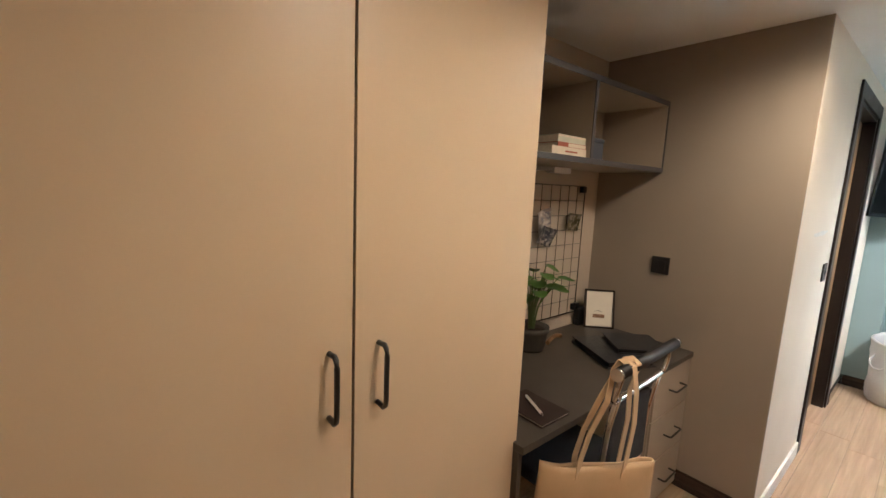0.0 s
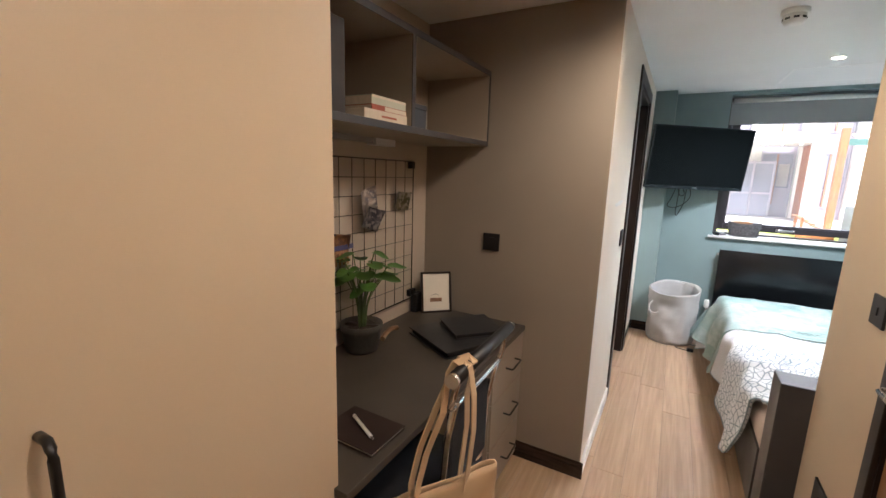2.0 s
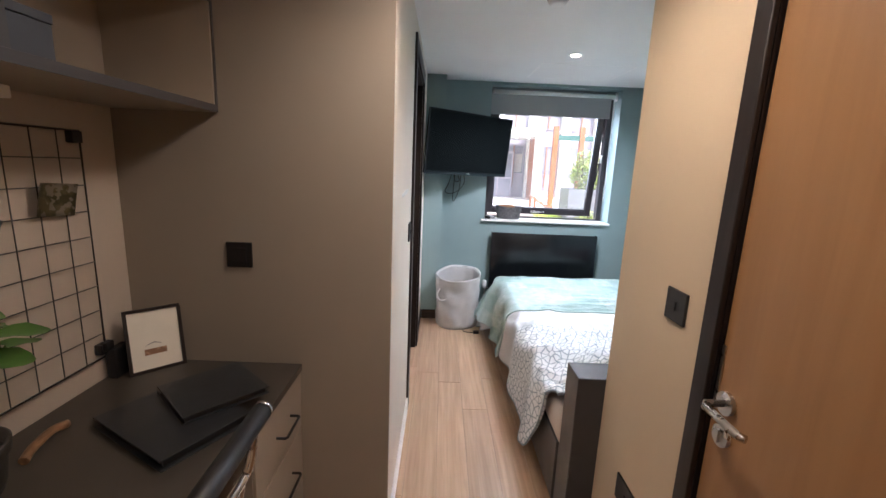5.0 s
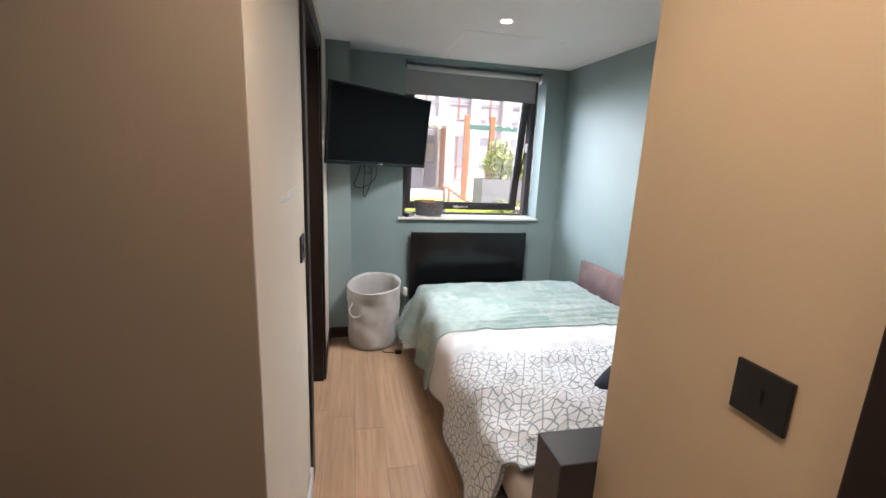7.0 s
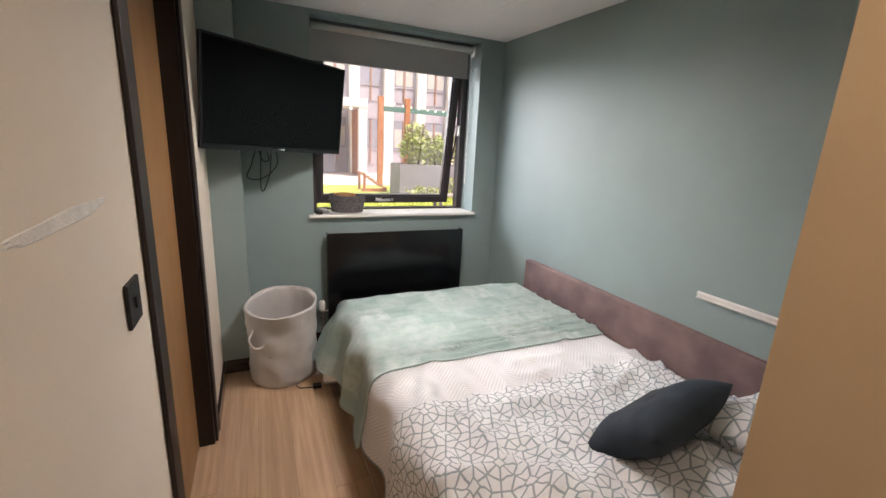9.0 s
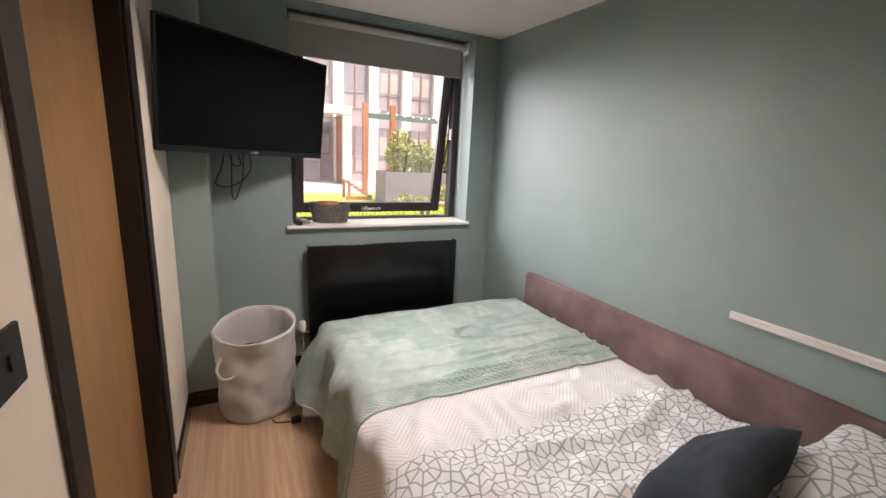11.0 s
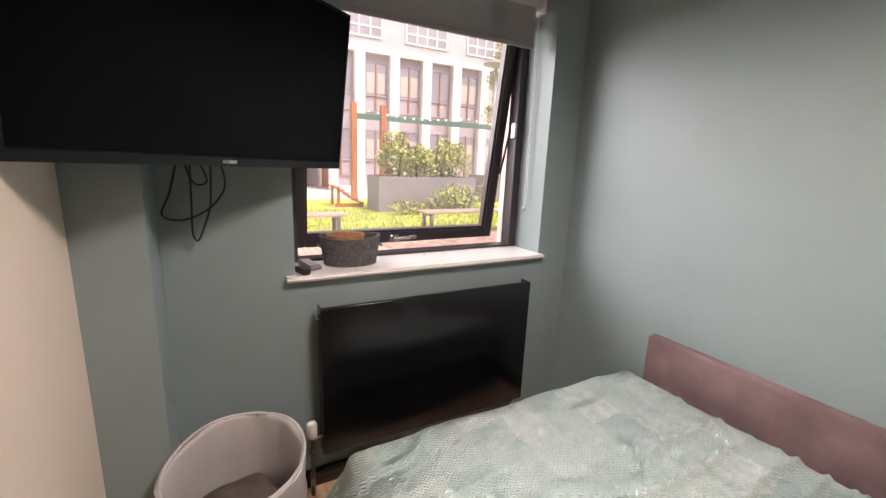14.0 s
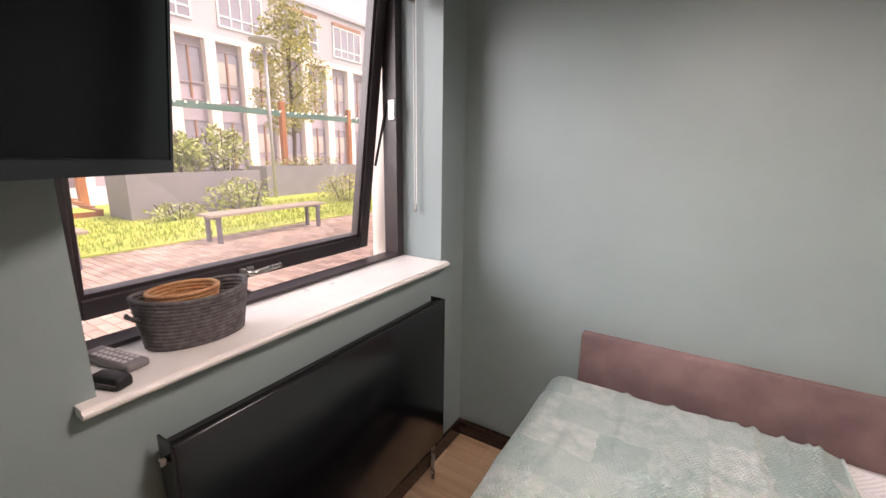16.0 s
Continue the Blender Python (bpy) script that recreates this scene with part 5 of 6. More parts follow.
top_me = mesh_of("window", B((0, 0.08, -1.2, -1.12, 0, 1.75), (0, 0.08, 1.12, 1.2, 0, 1.75), (0, 0.08, -1.12, 1.12, 0, 0.07), (0, 0.08, -1.12, 1.12, 1.68, 1.75), (0, 0.08, -0.59, -0.53, 0.07, 1.68), (0, 0.08, -0.03, 0.03, 0.07, 1.68), (0, 0.08, 0.53, 0.59, 0.07, 1.68), (0, 0.08, -1.12, 1.12, 0.45, 0.52)), WHITEFRAME)
toppane_me = mesh_of("pane", B((0.03, 0.04, -1.12, 1.12, 0.07, 1.68)), FARGLASS)
fascia_me = mesh_of("fascia", B((-0.02, 0.06, -1.2, 1.2, 1.76, 1.95)), BRONZE)


def far(name, me, parent, x, y, z):
    o = new(name, me)
    o.parent = parent
    o.location = (x, y, z) if parent.type == "MESH" else Vector((x, y, z)) - parent.location
    return o


for k in range(NB + 1):
    far("pier", pier_me, hs, FXB, Y0B - PITCH * k, 0)
for k in range(NB):
    yc = Y0B - PITCH * (k + 0.5)
    for z in (0.45, 3.65):
        w = far("window", frame_me, hs, FXB + 0.18, yc, z)
        far("mullion", mull_me, w, 0, 0, 0)
        for s in (-0.28, 0.28):
            far("pane", pane_me, w, 0, s, 0.81)
            if (k * 7 + int(z)) % 3:
                far("curtain", curt_me, w, -0.035, s, 0.85)
    if k % 2 == 0:
        w = far("window", top_me, hs, FXB + 0.03, yc - PITCH / 2, 7.05)
        far("pane", toppane_me, w, 0, 0, 0)
        far("fascia", fascia_me, w, 0, 0, 0)
po = thing("entrance_porch", "white entrance porch with glazed doors and small lights", "porch", (22, -3.2, GZ))
part("canopy", B((21.2, 23.9, -4.6, -0.8, 3.05, 3.4), bevel=0.01), PIER, po)
part("column", B((21.25, 21.6, -4.6, -4.25, GZ, 3.05), bevel=0.01), PIER, po)
part("column", B((21.25, 21.6, -1.2, -0.85, GZ, 3.05), bevel=0.01), PIER, po)
part("side_screen", B((21.65, 23.8, -4.55, -4.45, GZ, 3.04)), POST, po, "orange timber side screen")
dw = part("glazed_door", B((23.6, 23.68, -3.6, -3.52, GZ, 2.4), (23.6, 23.68, -2.1, -2.02, GZ, 2.4), (23.6, 23.68, -3.52, -2.1, 2.3, 2.4), (23.6, 23.68, -2.86, -2.78, GZ, 2.3), (23.6, 23.68, -3.52, -2.1, 0.95, 1.03)), INFILL, po)
part("pane", B((23.63, 23.64, -3.52, -2.1, GZ + 0.02, 2.3)), FARGLASS, dw)
for k in range(5):
    b = bmesh.new()
    bmesh.ops.create_icosphere(b, subdivisions=1, radius=0.05, matrix=Matrix.Translation((21.9, -4.0 + k * 0.6, 3.02)))
    part("porch_light", b, BULB, po)

# ---------------------------------------------------------------- marks on the walls
FILLER = mat("white_wall_filler", (0.74, 0.73, 0.70), 0.85, vary=0.12, scale=30, bump=0.4, bump_scale=160)


def smear(name, label, centre, u, v, lu, lv, normal, seed, parent=None):
    """A thin uneven dab of filler, lu by lv, lying on a wall."""
    bm = bmesh.new()
    c, u, v, nr = Vector(centre), Vector(u), Vector(v), Vector(normal)
    ring, top = [], []
    for k in range(28):
        a = 2 * math.pi * k / 28
        r = 1 + 0.35 * noise.noise(Vector((math.cos(a) * 1.7, math.sin(a) * 1.7, seed)))
        p = c + u * (lu / 2 * r * math.cos(a)) + v * (lv / 2 * r * math.sin(a))
        ring.append(bm.verts.new(p + nr * 0.0003))
        top.append(bm.verts.new(c + (p - c) * 0.9 + nr * 0.0011))
    bm.faces.new(top)
    for k in range(28):
        bm.faces.new((ring[k], ring[(k + 1) % 28], top[(k + 1) % 28], top[k]))
    return solid(name, bm, FILLER, label, "wall mark", "structure")


smear("filler_patch", "white filler smear on the corridor wall", (2.64, YL, 1.328), (1, 0, 0.02), (0, 0, 1), 0.36, 0.022, (0, -1, 0), 3.0)
for (z, h) in ((0.93, 0.035), (0.83, 0.02), (0.52, 0.028)):
    smear("filler_patch", "chipped paint on the wall corner", (XN + 0.012, YL, z), (1, 0, 0), (0, 0, 1), 0.018, h, (0, -1, 0), z * 9)

# ---------------------------------------------------------------- on and above the desk
GZP = 1.272
gp = thing("wire_grid", "black wire grid pinboard on the wall above the desk", "wire grid", (1.6, GZP, 0.80))
GX0, GX1, GZ0, GZ1 = 1.085, 2.008, 0.80, 1.51
part("border", TU([(GX0, GZP, GZ0), (GX1, GZP, GZ0), (GX1, GZP, GZ1), (GX0, GZP, GZ1)], 0.0035, 6, closed=True), BLACK_METAL, gp)
for k in range(1, 12):
    x = GX1 - k * 0.0769
    part("wire", TU([(x, GZP - 0.002, GZ0), (x, GZP - 0.002, GZ1)], 0.0016, 5), BLACK_METAL, gp)
for k in range(1, 9):
    z = GZ1 - k * 0.0789
    part("wire", TU([(GX0, GZP, z), (GX1, GZP, z)], 0.0018, 5), BLACK_METAL, gp)
for x, z in ((GX1 - 0.018, GZ1 - 0.018), (GX1 - 0.012, GZ0 + 0.03), (GX0 + 0.018, GZ1 - 0.018)):
    part("clip", B((x - 0.017, x + 0.017, GZP - 0.012, YN - 0.001, z - 0.017, z + 0.017), bevel=0.003), BLACK_PLASTIC, gp, "black corner clip")


def photo_mat(name, a, b, c, scale):
    m = mat(name, a, 0.35, scale=scale, other=b, spread=(0.44, 0.56))
    n, l = m.node_tree.nodes, m.node_tree.links
    bs_ = n["Principled BSDF"]
    src = bs_.inputs["Base Color"].links[0].from_socket
    tc = n.new("ShaderNodeTexCoord")
    ns = n.new("ShaderNodeTexNoise")
    ns.inputs["Scale"].default_value = scale * 1.7
    l.new(tc.outputs["Object"], ns.inputs["Vector"])
    mr = n.new("ShaderNodeMapRange")
    mr.inputs["From Min"].default_value, mr.inputs["From Max"].default_value = 0.52, 0.58
    l.new(ns.outputs["Fac"], mr.inputs["Value"])
    mx = n.new("ShaderNodeMix")
    mx.data_type = "RGBA"
    mx.inputs["B"].default_value = (*c, 1)
    l.new(src, mx.inputs["A"])
    l.new(mr.outputs[0], mx.inputs["Factor"])
    l.new(mx.outputs["Result"], bs_.inputs["Base Color"])
    return m


PHOTO_A = photo_mat("bleached_photo_print", (0.55, 0.48, 0.45), (0.30, 0.30, 0.36), (0.72, 0.68, 0.64), 22)
PHOTO_B = photo_mat("dark_blue_photo_print", (0.05, 0.055, 0.08), (0.20, 0.19, 0.21), (0.40, 0.38, 0.37), 30)
PHOTO_C = photo_mat("green_photo_print", (0.08, 0.07, 0.03), (0.17, 0.14, 0.07), (0.32, 0.28, 0.22), 26)
PHOTO_D = photo_mat("sunset_photo_print", (0.19, 0.09, 0.045), (0.08, 0.07, 0.10), (0.30, 0.15, 0.07), 18)


def card(cx, cz, w, h, turn, material, label, curl=0.012, y=GZP - 0.008):
    t = thing("photo", label, "photo", (cx, y, cz), "photos on the grid")
    bm = bmesh.new()
    g = [[bm.verts.new(Matrix.Rotation(radians(turn), 4, "Y") @ Vector((w * (i / 6 - 0.5), -curl * (2 * i / 6 - 1) ** 2 * (0.5 + j / 6) - 0.3 * curl * (j / 6) ** 2, h * (j / 6 - 0.5)))) for j in range(7)] for i in range(7)]
    for i in range(6):
        for j in range(6):
            bm.faces.new((g[i][j], g[i + 1][j], g[i + 1][j + 1], g[i][j + 1])).smooth = True
    bmesh.ops.solidify(bm, geom=bm.faces[:], thickness=0.0012)
    bm.transform(Matrix.Translation((cx, y, cz)))
    part("print", bm, material, t)
    return t


card(1.622, 1.325, 0.105, 0.115, -24, PHOTO_A, "curled pale photo print clipped to the grid", 0.02, GZP - 0.012)
card(1.640, 1.255, 0.115, 0.095, 16, PHOTO_B, "curled dark blue photo print clipped to the grid", 0.02, GZP - 0.018)
card(1.890, 1.318, 0.115, 0.090, 4, PHOTO_C, "green landscape photo print clipped to the grid", 0.012)
arch = card(1.432, 1.150, 0.155, 0.115, 9, PHOTO_D, "photo print of a stone arch against an evening sky", 0.006)
bm = B((1.43, 1.51, GZP - 0.0135, GZP - 0.0125, 1.125, 1.135))
for k in range(4):
    box(bm, 1.43 + k * 0.0235, 1.4395 + k * 0.0235, GZP - 0.0135, GZP - 0.0125, 1.075, 1.1245)
part("arch_print", bm, mat("ochre_ink", (0.38, 0.19, 0.08), 0.4), arch)
part("sky_print", B((1.402, 1.538, GZP - 0.0145, GZP - 0.0138, 1.138, 1.158)), mat("violet_ink", (0.09, 0.09, 0.2), 0.4), arch)

ll = thing("under_shelf_light", "slim white strip light under the shelf", "strip light", (1.45, 1.2120, 1.5820))
part("housing", B((1.0, 1.62, 1.215, 1.245, 1.5720, 1.5935), bevel=0.003), mat("silver_light_housing", (0.30, 0.29, 0.28), 0.4), ll)
part("driver_box", B((1.622, 1.76, 1.205, 1.255, 1.5650, 1.5935), bevel=0.003), TRIM_WHITE, ll, "white plastic driver box")

# ---------------------------------------------------------------- shelf contents
PAPER = mat("book_pages", (0.62, 0.55, 0.44), 0.8, vary=0.12, scale=90)


def book(x0, x1, y0, y1, z0, z1, cover, label, spine=0.0):
    b = thing("book", label, "book", ((x0 + x1) / 2, (y0 + y1) / 2, z0), "books on the shelf")
    part("page_block", B((x0 + 0.004, x1 - 0.004, y0 + 0.004, y1 - 0.004, z0 + 0.002, z1 - 0.002)), PAPER, b)
    part("cover", B((x0, x1, y0, y1, z0, z0 + 0.002), (x0, x1, y0, y1, z1 - 0.002, z1), (x0, x1, y0, y0 + 0.003, z0 + 0.002, z1 - 0.002)), cover, b)
    return b


CREAMBOOK = mat("cream_book_cover", (0.66, 0.58, 0.46), 0.5, vary=0.1, scale=30)
SAGEBOOK = mat("sage_book_cover", (0.50, 0.52, 0.42), 0.5, vary=0.1, scale=30)
REDBOOK = mat("red_book_cover", (0.36, 0.085, 0.045), 0.5, vary=0.15, scale=30)
b1 = book(1.245, 1.474, 0.952, 1.11, 1.6155, 1.6480, CREAMBOOK, "thick cream paperback lying on the shelf")
part("title_bar", B((1.33, 1.41, 0.9505, 0.9515, 1.6280, 1.6340)), REDBOOK, b1)
b2 = book(1.285, 1.474, 0.955, 1.11, 1.6485, 1.6650, REDBOOK, "thin red paperback lying on the stack")
part("spine_label", B((1.35, 1.47, 0.9535, 0.9545, 1.6500, 1.6630)), CREAMBOOK, b2)
b3 = book(1.287, 1.474, 0.958, 1.11, 1.6655, 1.6940, SAGEBOOK, "pale sage paperback on top of the stack")
part("spine_band", B((1.288, 1.473, 0.9565, 0.9575, 1.6860, 1.6930)), CREAMBOOK, b3)
BLUEBOX = mat("slate_blue_box", (0.035, 0.042, 0.058), 0.5, vary=0.2, scale=10)
bb_ = thing("storage_box", "small slate blue box on the shelf", "box", (1.55, 1.0120, 1.6150))
part("carton", B((1.500, 1.602, 0.952, 1.05, 1.6155, 1.6840), bevel=0.002), BLUEBOX, bb_)
part("lid", B((1.498, 1.604, 0.950, 1.052, 1.6845, 1.7020), bevel=0.002), BLUEBOX, bb_)
MAROON = mat("dark_maroon_board", (0.022, 0.011, 0.009), 0.5, vary=0.3, scale=14)
fb = thing("folder", "dark maroon folder standing on the shelf", "folder", (1.54, 1.15, 1.603), "folders on the shelf")
part("board", B((1.500, 1.575, 1.08, 1.22, 1.6155, 1.7870), bevel=0.003), MAROON, fb)
part("spine", B((1.498, 1.577, 1.074, 1.0795, 1.6155, 1.7880), bevel=0.001), MAROON, fb)
fb = thing("folder", "dark maroon folder standing beside the books", "folder", (1.1, 1.1, 1.603), "folders on the shelf")
part("board", B((1.06, 1.195, 0.99, 1.20, 1.6155, 1.8820), bevel=0.003), MAROON, fb)
part("spine", B((1.058, 1.197, 0.984, 0.9895, 1.6155, 1.8830), bevel=0.001), MAROON, fb)

# ---------------------------------------------------------------- desk things
ZD = 0.7225
LEATHER = mat("black_leatherette", (0.020, 0.022, 0.026), 0.4, vary=0.25, scale=20, bump=0.3, bump_scale=300)


def slab(name, label, cat, cx, cy, z, lx, ly, h, turn, layers):
    """A flat bound thing: boards and pages."""
    t = thing(name, label, cat, (cx, cy, z))
    m = Matrix.Translation((cx, cy, z)) @ Matrix.Rotation(radians(turn), 4, "Z")
    for nm, z0, z1, inset, mt in layers:
        bm = B((-lx / 2 + inset, lx / 2 - inset, -ly / 2 + inset, ly / 2 - inset, z0 * h, z1 * h), bevel=0.0015)
        bm.transform(m)
        part(nm, bm, mt, t)
    return t, m


slab("ring_binder", "black leatherette folder lying on the desk", "folder", 1.775, 0.91, ZD, 0.325, 0.24, 0.030, 61, (("back_board", 0, 0.12, 0, LEATHER), ("page_block", 0.13, 0.86, 0.012, BLACK_PLASTIC), ("front_board", 0.87, 1.0, 0, LEATHER)))
slab("notebook", "black leatherette notebook lying on the folder", "notebook", 1.888, 0.86, ZD + 0.031, 0.225, 0.235, 0.022, 48, (("back_board", 0, 0.15, 0, LEATHER), ("page_block", 0.16, 0.84, 0.008, BLACK_PLASTIC), ("front_board", 0.85, 1.0, 0, LEATHER)))
slab("sketchbook", "dark brown sketchbook lying on the desk edge", "notebook", 1.058, 0.808, ZD, 0.150, 0.195, 0.012, -1, (("back_board", 0, 0.2, 0, MAROON), ("page_block", 0.21, 0.79, 0.004, PAPER), ("front_board", 0.8, 1.0, 0, MAROON)))
pen = thing("pen", "white pen lying on the sketchbook", "pen", (1.06, 0.80, ZD + 0.0125))
part("barrel", TU([(1.032, 0.755, ZD + 0.018), (1.085, 0.862, ZD + 0.018)], 0.0052, 10), TRIM_WHITE, pen, "", True)
part("tip", TU([(1.027, 0.745, ZD + 0.018), (1.032, 0.755, ZD + 0.018)], 0.003, 8), STEEL, pen)

pf = thing("picture_frame", "dark wooden picture frame leaning on the nook wall", "picture frame", (2.06, 1.16, ZD))
u_ = Vector((0.115, -0.118, 0)).normalized()
k_ = Vector((0.118, 0.115, 0)).normalized()
FMX = Matrix.Translation((2.012, 1.205, ZD)) @ Matrix((( u_.x, k_.x, 0, 0), (u_.y, k_.y, 0, 0), (0, 0, 1, 0), (0, 0, 0, 1))) @ Matrix.Rotation(radians(-11), 4, "X")


def inframe(*b, bevel=0.0):
    bm = B(*b, bevel=bevel)
    bm.transform(FMX)
    return bm


FWW, FHH = 0.165, 0.218
part("moulding", inframe((0, 0.010, 0, 0.014, 0, FHH), (FWW - 0.010, FWW, 0, 0.014, 0, FHH), (0.010, FWW - 0.010, 0, 0.014, 0, 0.010), (0.010, FWW - 0.010, 0, 0.014, FHH - 0.010, FHH)), DARKWOOD, pf)
part("mount", inframe((0.010, FWW - 0.010, 0.006, 0.010, 0.010, FHH - 0.010)), mat("cream_card", (0.74, 0.70, 0.62), 0.7, vary=0.05, scale=20), pf, "cream mount card")
INK1, INK2 = mat("brown_ink", (0.22, 0.12, 0.07), 0.6, scale=60, other=(0.40, 0.25, 0.16), spread=(0.45, 0.55)), mat("grey_ink", (0.28, 0.27, 0.26), 0.6)
part("landscape_print", inframe((0.048, 0.112, 0.0045, 0.006, 0.058, 0.078)), INK1, pf)
hill = bmesh.new()
vs = [hill.verts.new(FMX @ Vector(p)) for p in ((0.048, 0.0052, 0.088), (0.066, 0.0052, 0.098), (0.080, 0.0052, 0.101), (0.098, 0.0052, 0.092), (0.098, 0.0052, 0.090), (0.080, 0.0052, 0.097), (0.066, 0.0052, 0.095))]
hill.faces.new(vs)
part("hill_print", hill, INK2, pf)
part("stand", inframe((0.05, 0.11, 0.014, 0.017, 0.01, 0.16)), BLACK_PLASTIC, pf)

CLAY = mat("dark_stone_pot", (0.05, 0.044, 0.036), 0.75, vary=0.3, scale=14, bump=0.5, bump_scale=60)
SOIL = mat("potting_soil", (0.03, 0.02, 0.014), 0.95, vary=0.4, scale=60, bump=1.0, bump_scale=120)
PLANTLEAF = mat("house_plant_leaf", (0.05, 0.125, 0.02), 0.45, scale=20, other=(0.085, 0.18, 0.03), island="island")
STEM = mat("green_stem", (0.10, 0.15, 0.05), 0.6)
PX, PY = 1.495, 1.180
pp = thing("potted_plant", "leafy green house plant in a dark stone pot", "plant", (PX, PY, ZD))
part("pot", lathe([(0.001, ZD), (0.066, ZD), (0.072, ZD + 0.02), (0.081, ZD + 0.085), (0.087, ZD + 0.09), (0.089, ZD + 0.115), (0.082, ZD + 0.117), (0.075, ZD + 0.10), (0.001, ZD + 0.098)], PX, PY, 36), CLAY, pp, "", True)
part("soil", lathe([(0.001, ZD + 0.099), (0.05, ZD + 0.102), (0.074, ZD + 0.1)], PX, PY, 24, lambda a, z: (0, 0.003 * math.sin(5 * a))), SOIL, pp)
rp = random.Random(21)


def big_leaf(bm, c, size, yaw, pitch):
    """A rounded heart-shaped leaf, cupped along its rib."""
    m = Matrix.Translation(c) @ Matrix.Rotation(yaw, 4, "Z") @ Matrix.Rotation(pitch, 4, "Y")
    outline = [(0, 0), (-0.12, 0.28), (0.05, 0.48), (0.35, 0.52), (0.68, 0.40), (0.92, 0.18), (1.0, 0)]
    rib = [bm.verts.new(m @ Vector((x * size, 0, -0.06 * size * math.sin(x * 3.1)))) for x in (0, 0.05, 0.12, 0.35, 0.65, 0.88, 1.0)]
    for s in (1, -1):
        edge = [rib[0]] + [bm.verts.new(m @ Vector((x * size, s * y * size, 0.10 * size * y + 0.04 * size * math.sin(6 * x)))) for x, y in outline[1:-1]] + [rib[-1]]
        for i in range(6):
            q = [rib[i], rib[i + 1], edge[i + 1], edge[i]]
            q = [v for k, v in enumerate(q) if v not in q[:k]]
            if len(q) > 2:
                f = bm.faces.new(q if s > 0 else q[::-1])
                f.smooth = True


LEAVES = ((0.035, -0.125, 0.33, 0.075, -1.1), (-0.045, -0.10, 0.36, 0.06, -2.0), (-0.09, -0.02, 0.30, 0.07, -2.8), (0.09, -0.07, 0.25, 0.06, -0.4), (-0.02, 0.06, 0.30, 0.07, 1.8), (-0.07, -0.09, 0.24, 0.065, -2.3), (0.045, 0.0, 0.22, 0.065, 0.3), (-0.13, -0.03, 0.33, 0.05, 3.1), (0.0, -0.115, 0.265, 0.085, -1.4), (0.075, -0.02, 0.30, 0.05, 0.2), (-0.03, 0.02, 0.395, 0.07, 2.5), (0.03, -0.05, 0.33, 0.075, -0.8), (-0.05, -0.06, 0.30, 0.075, -2.4), (-0.10, 0.0, 0.26, 0.07, 3.0), (0.05, 0.05, 0.26, 0.06, 0.9))
MORE = [(-0.8 * dx + rp.uniform(-0.02, 0.02), -0.7 * dy - 0.03, dz + rp.uniform(-0.05, 0.04), s * 0.95, yaw + 2.6) for dx, dy, dz, s, yaw in LEAVES[:11]]
for (dx, dy, dz, s, yaw) in [(a * 0.9, b * 0.9, 0.155 + c * 0.64, d, e) for a, b, c, d, e in list(LEAVES) + MORE]:
    c = Vector((PX + dx, PY + dy, ZD + dz))
    part("stem", TU([(PX + dx * 0.15, PY + dy * 0.15, ZD + 0.10), (PX + dx * 0.35, PY + dy * 0.35, ZD + 0.10 + (dz - 0.10) * 0.55), c], 0.0022, 5, smooth_steps=4), STEM, pp)
    bm = bmesh.new()
    big_leaf(bm, c, s, yaw, rp.uniform(0.05, 0.5))
    part("leaf", bm, PLANTLEAF, pp)
st = thing("wooden_ornament", "small carved wooden ornament lying on the desk", "ornament", (1.66, 1.165, ZD))
bm = TU([(1.60, 1.15, ZD + 0.012), (1.64, 1.165, ZD + 0.018), (1.70, 1.175, ZD + 0.022), (1.74, 1.17, ZD + 0.016)], 0.011, 8, smooth_steps=4)
part("carving", bm, grain("carved_wood", (0.30, 0.17, 0.08), (0.12, 0.06, 0.03), 0.5, (2, 12, 12), 6), st)
ch_ = thing("charger", "small black charger standing behind the picture frame", "charger", (2.04, 1.255, ZD))
part("case", B((2.0, 2.075, 1.235, 1.272, ZD, ZD + 0.10), bevel=0.006), BLACK_PLASTIC, ch_)
part("plug", B((1.985, 2.02, 1.25, 1.272, ZD + 0.101, ZD + 0.13), bevel=0.004), BLACK_PLASTIC, ch_)

# ---------------------------------------------------------------- chair and tote bag
SEATCLOTH = mat("black_seat_cloth", (0.014, 0.014, 0.017), 0.8, vary=0.2, scale=20, bump=0.4, bump_scale=260)
ch = thing("desk_chair", "black and chrome desk chair pushed under the desk", "chair", (1.28, 0.80, 0))
CX0, CX1, CYB, CZB = 1.065, 1.502, 0.535, 0.955
XL, XR, XM, YM = CX0 + 0.05, CX1 - 0.045, (CX0 + CX1) / 2, CYB + 0.30
part("top_bar", TU([(CX0 + 0.008, CYB - 0.006, CZB), (CX1 - 0.008, CYB + 0.006, CZB)], 0.019, 16), BLACK_PLASTIC, ch, "black padded top bar")
part("end_cap", TU([(CX0 - 0.004, CYB - 0.0065, CZB), (CX0 + 0.0075, CYB - 0.006, CZB)], 0.0195, 16), CHROME, ch, "chrome end cap")
part("end_cap", TU([(CX1 - 0.0075, CYB + 0.006, CZB), (CX1 + 0.004, CYB + 0.0065, CZB)], 0.0195, 16), CHROME, ch, "chrome end cap")
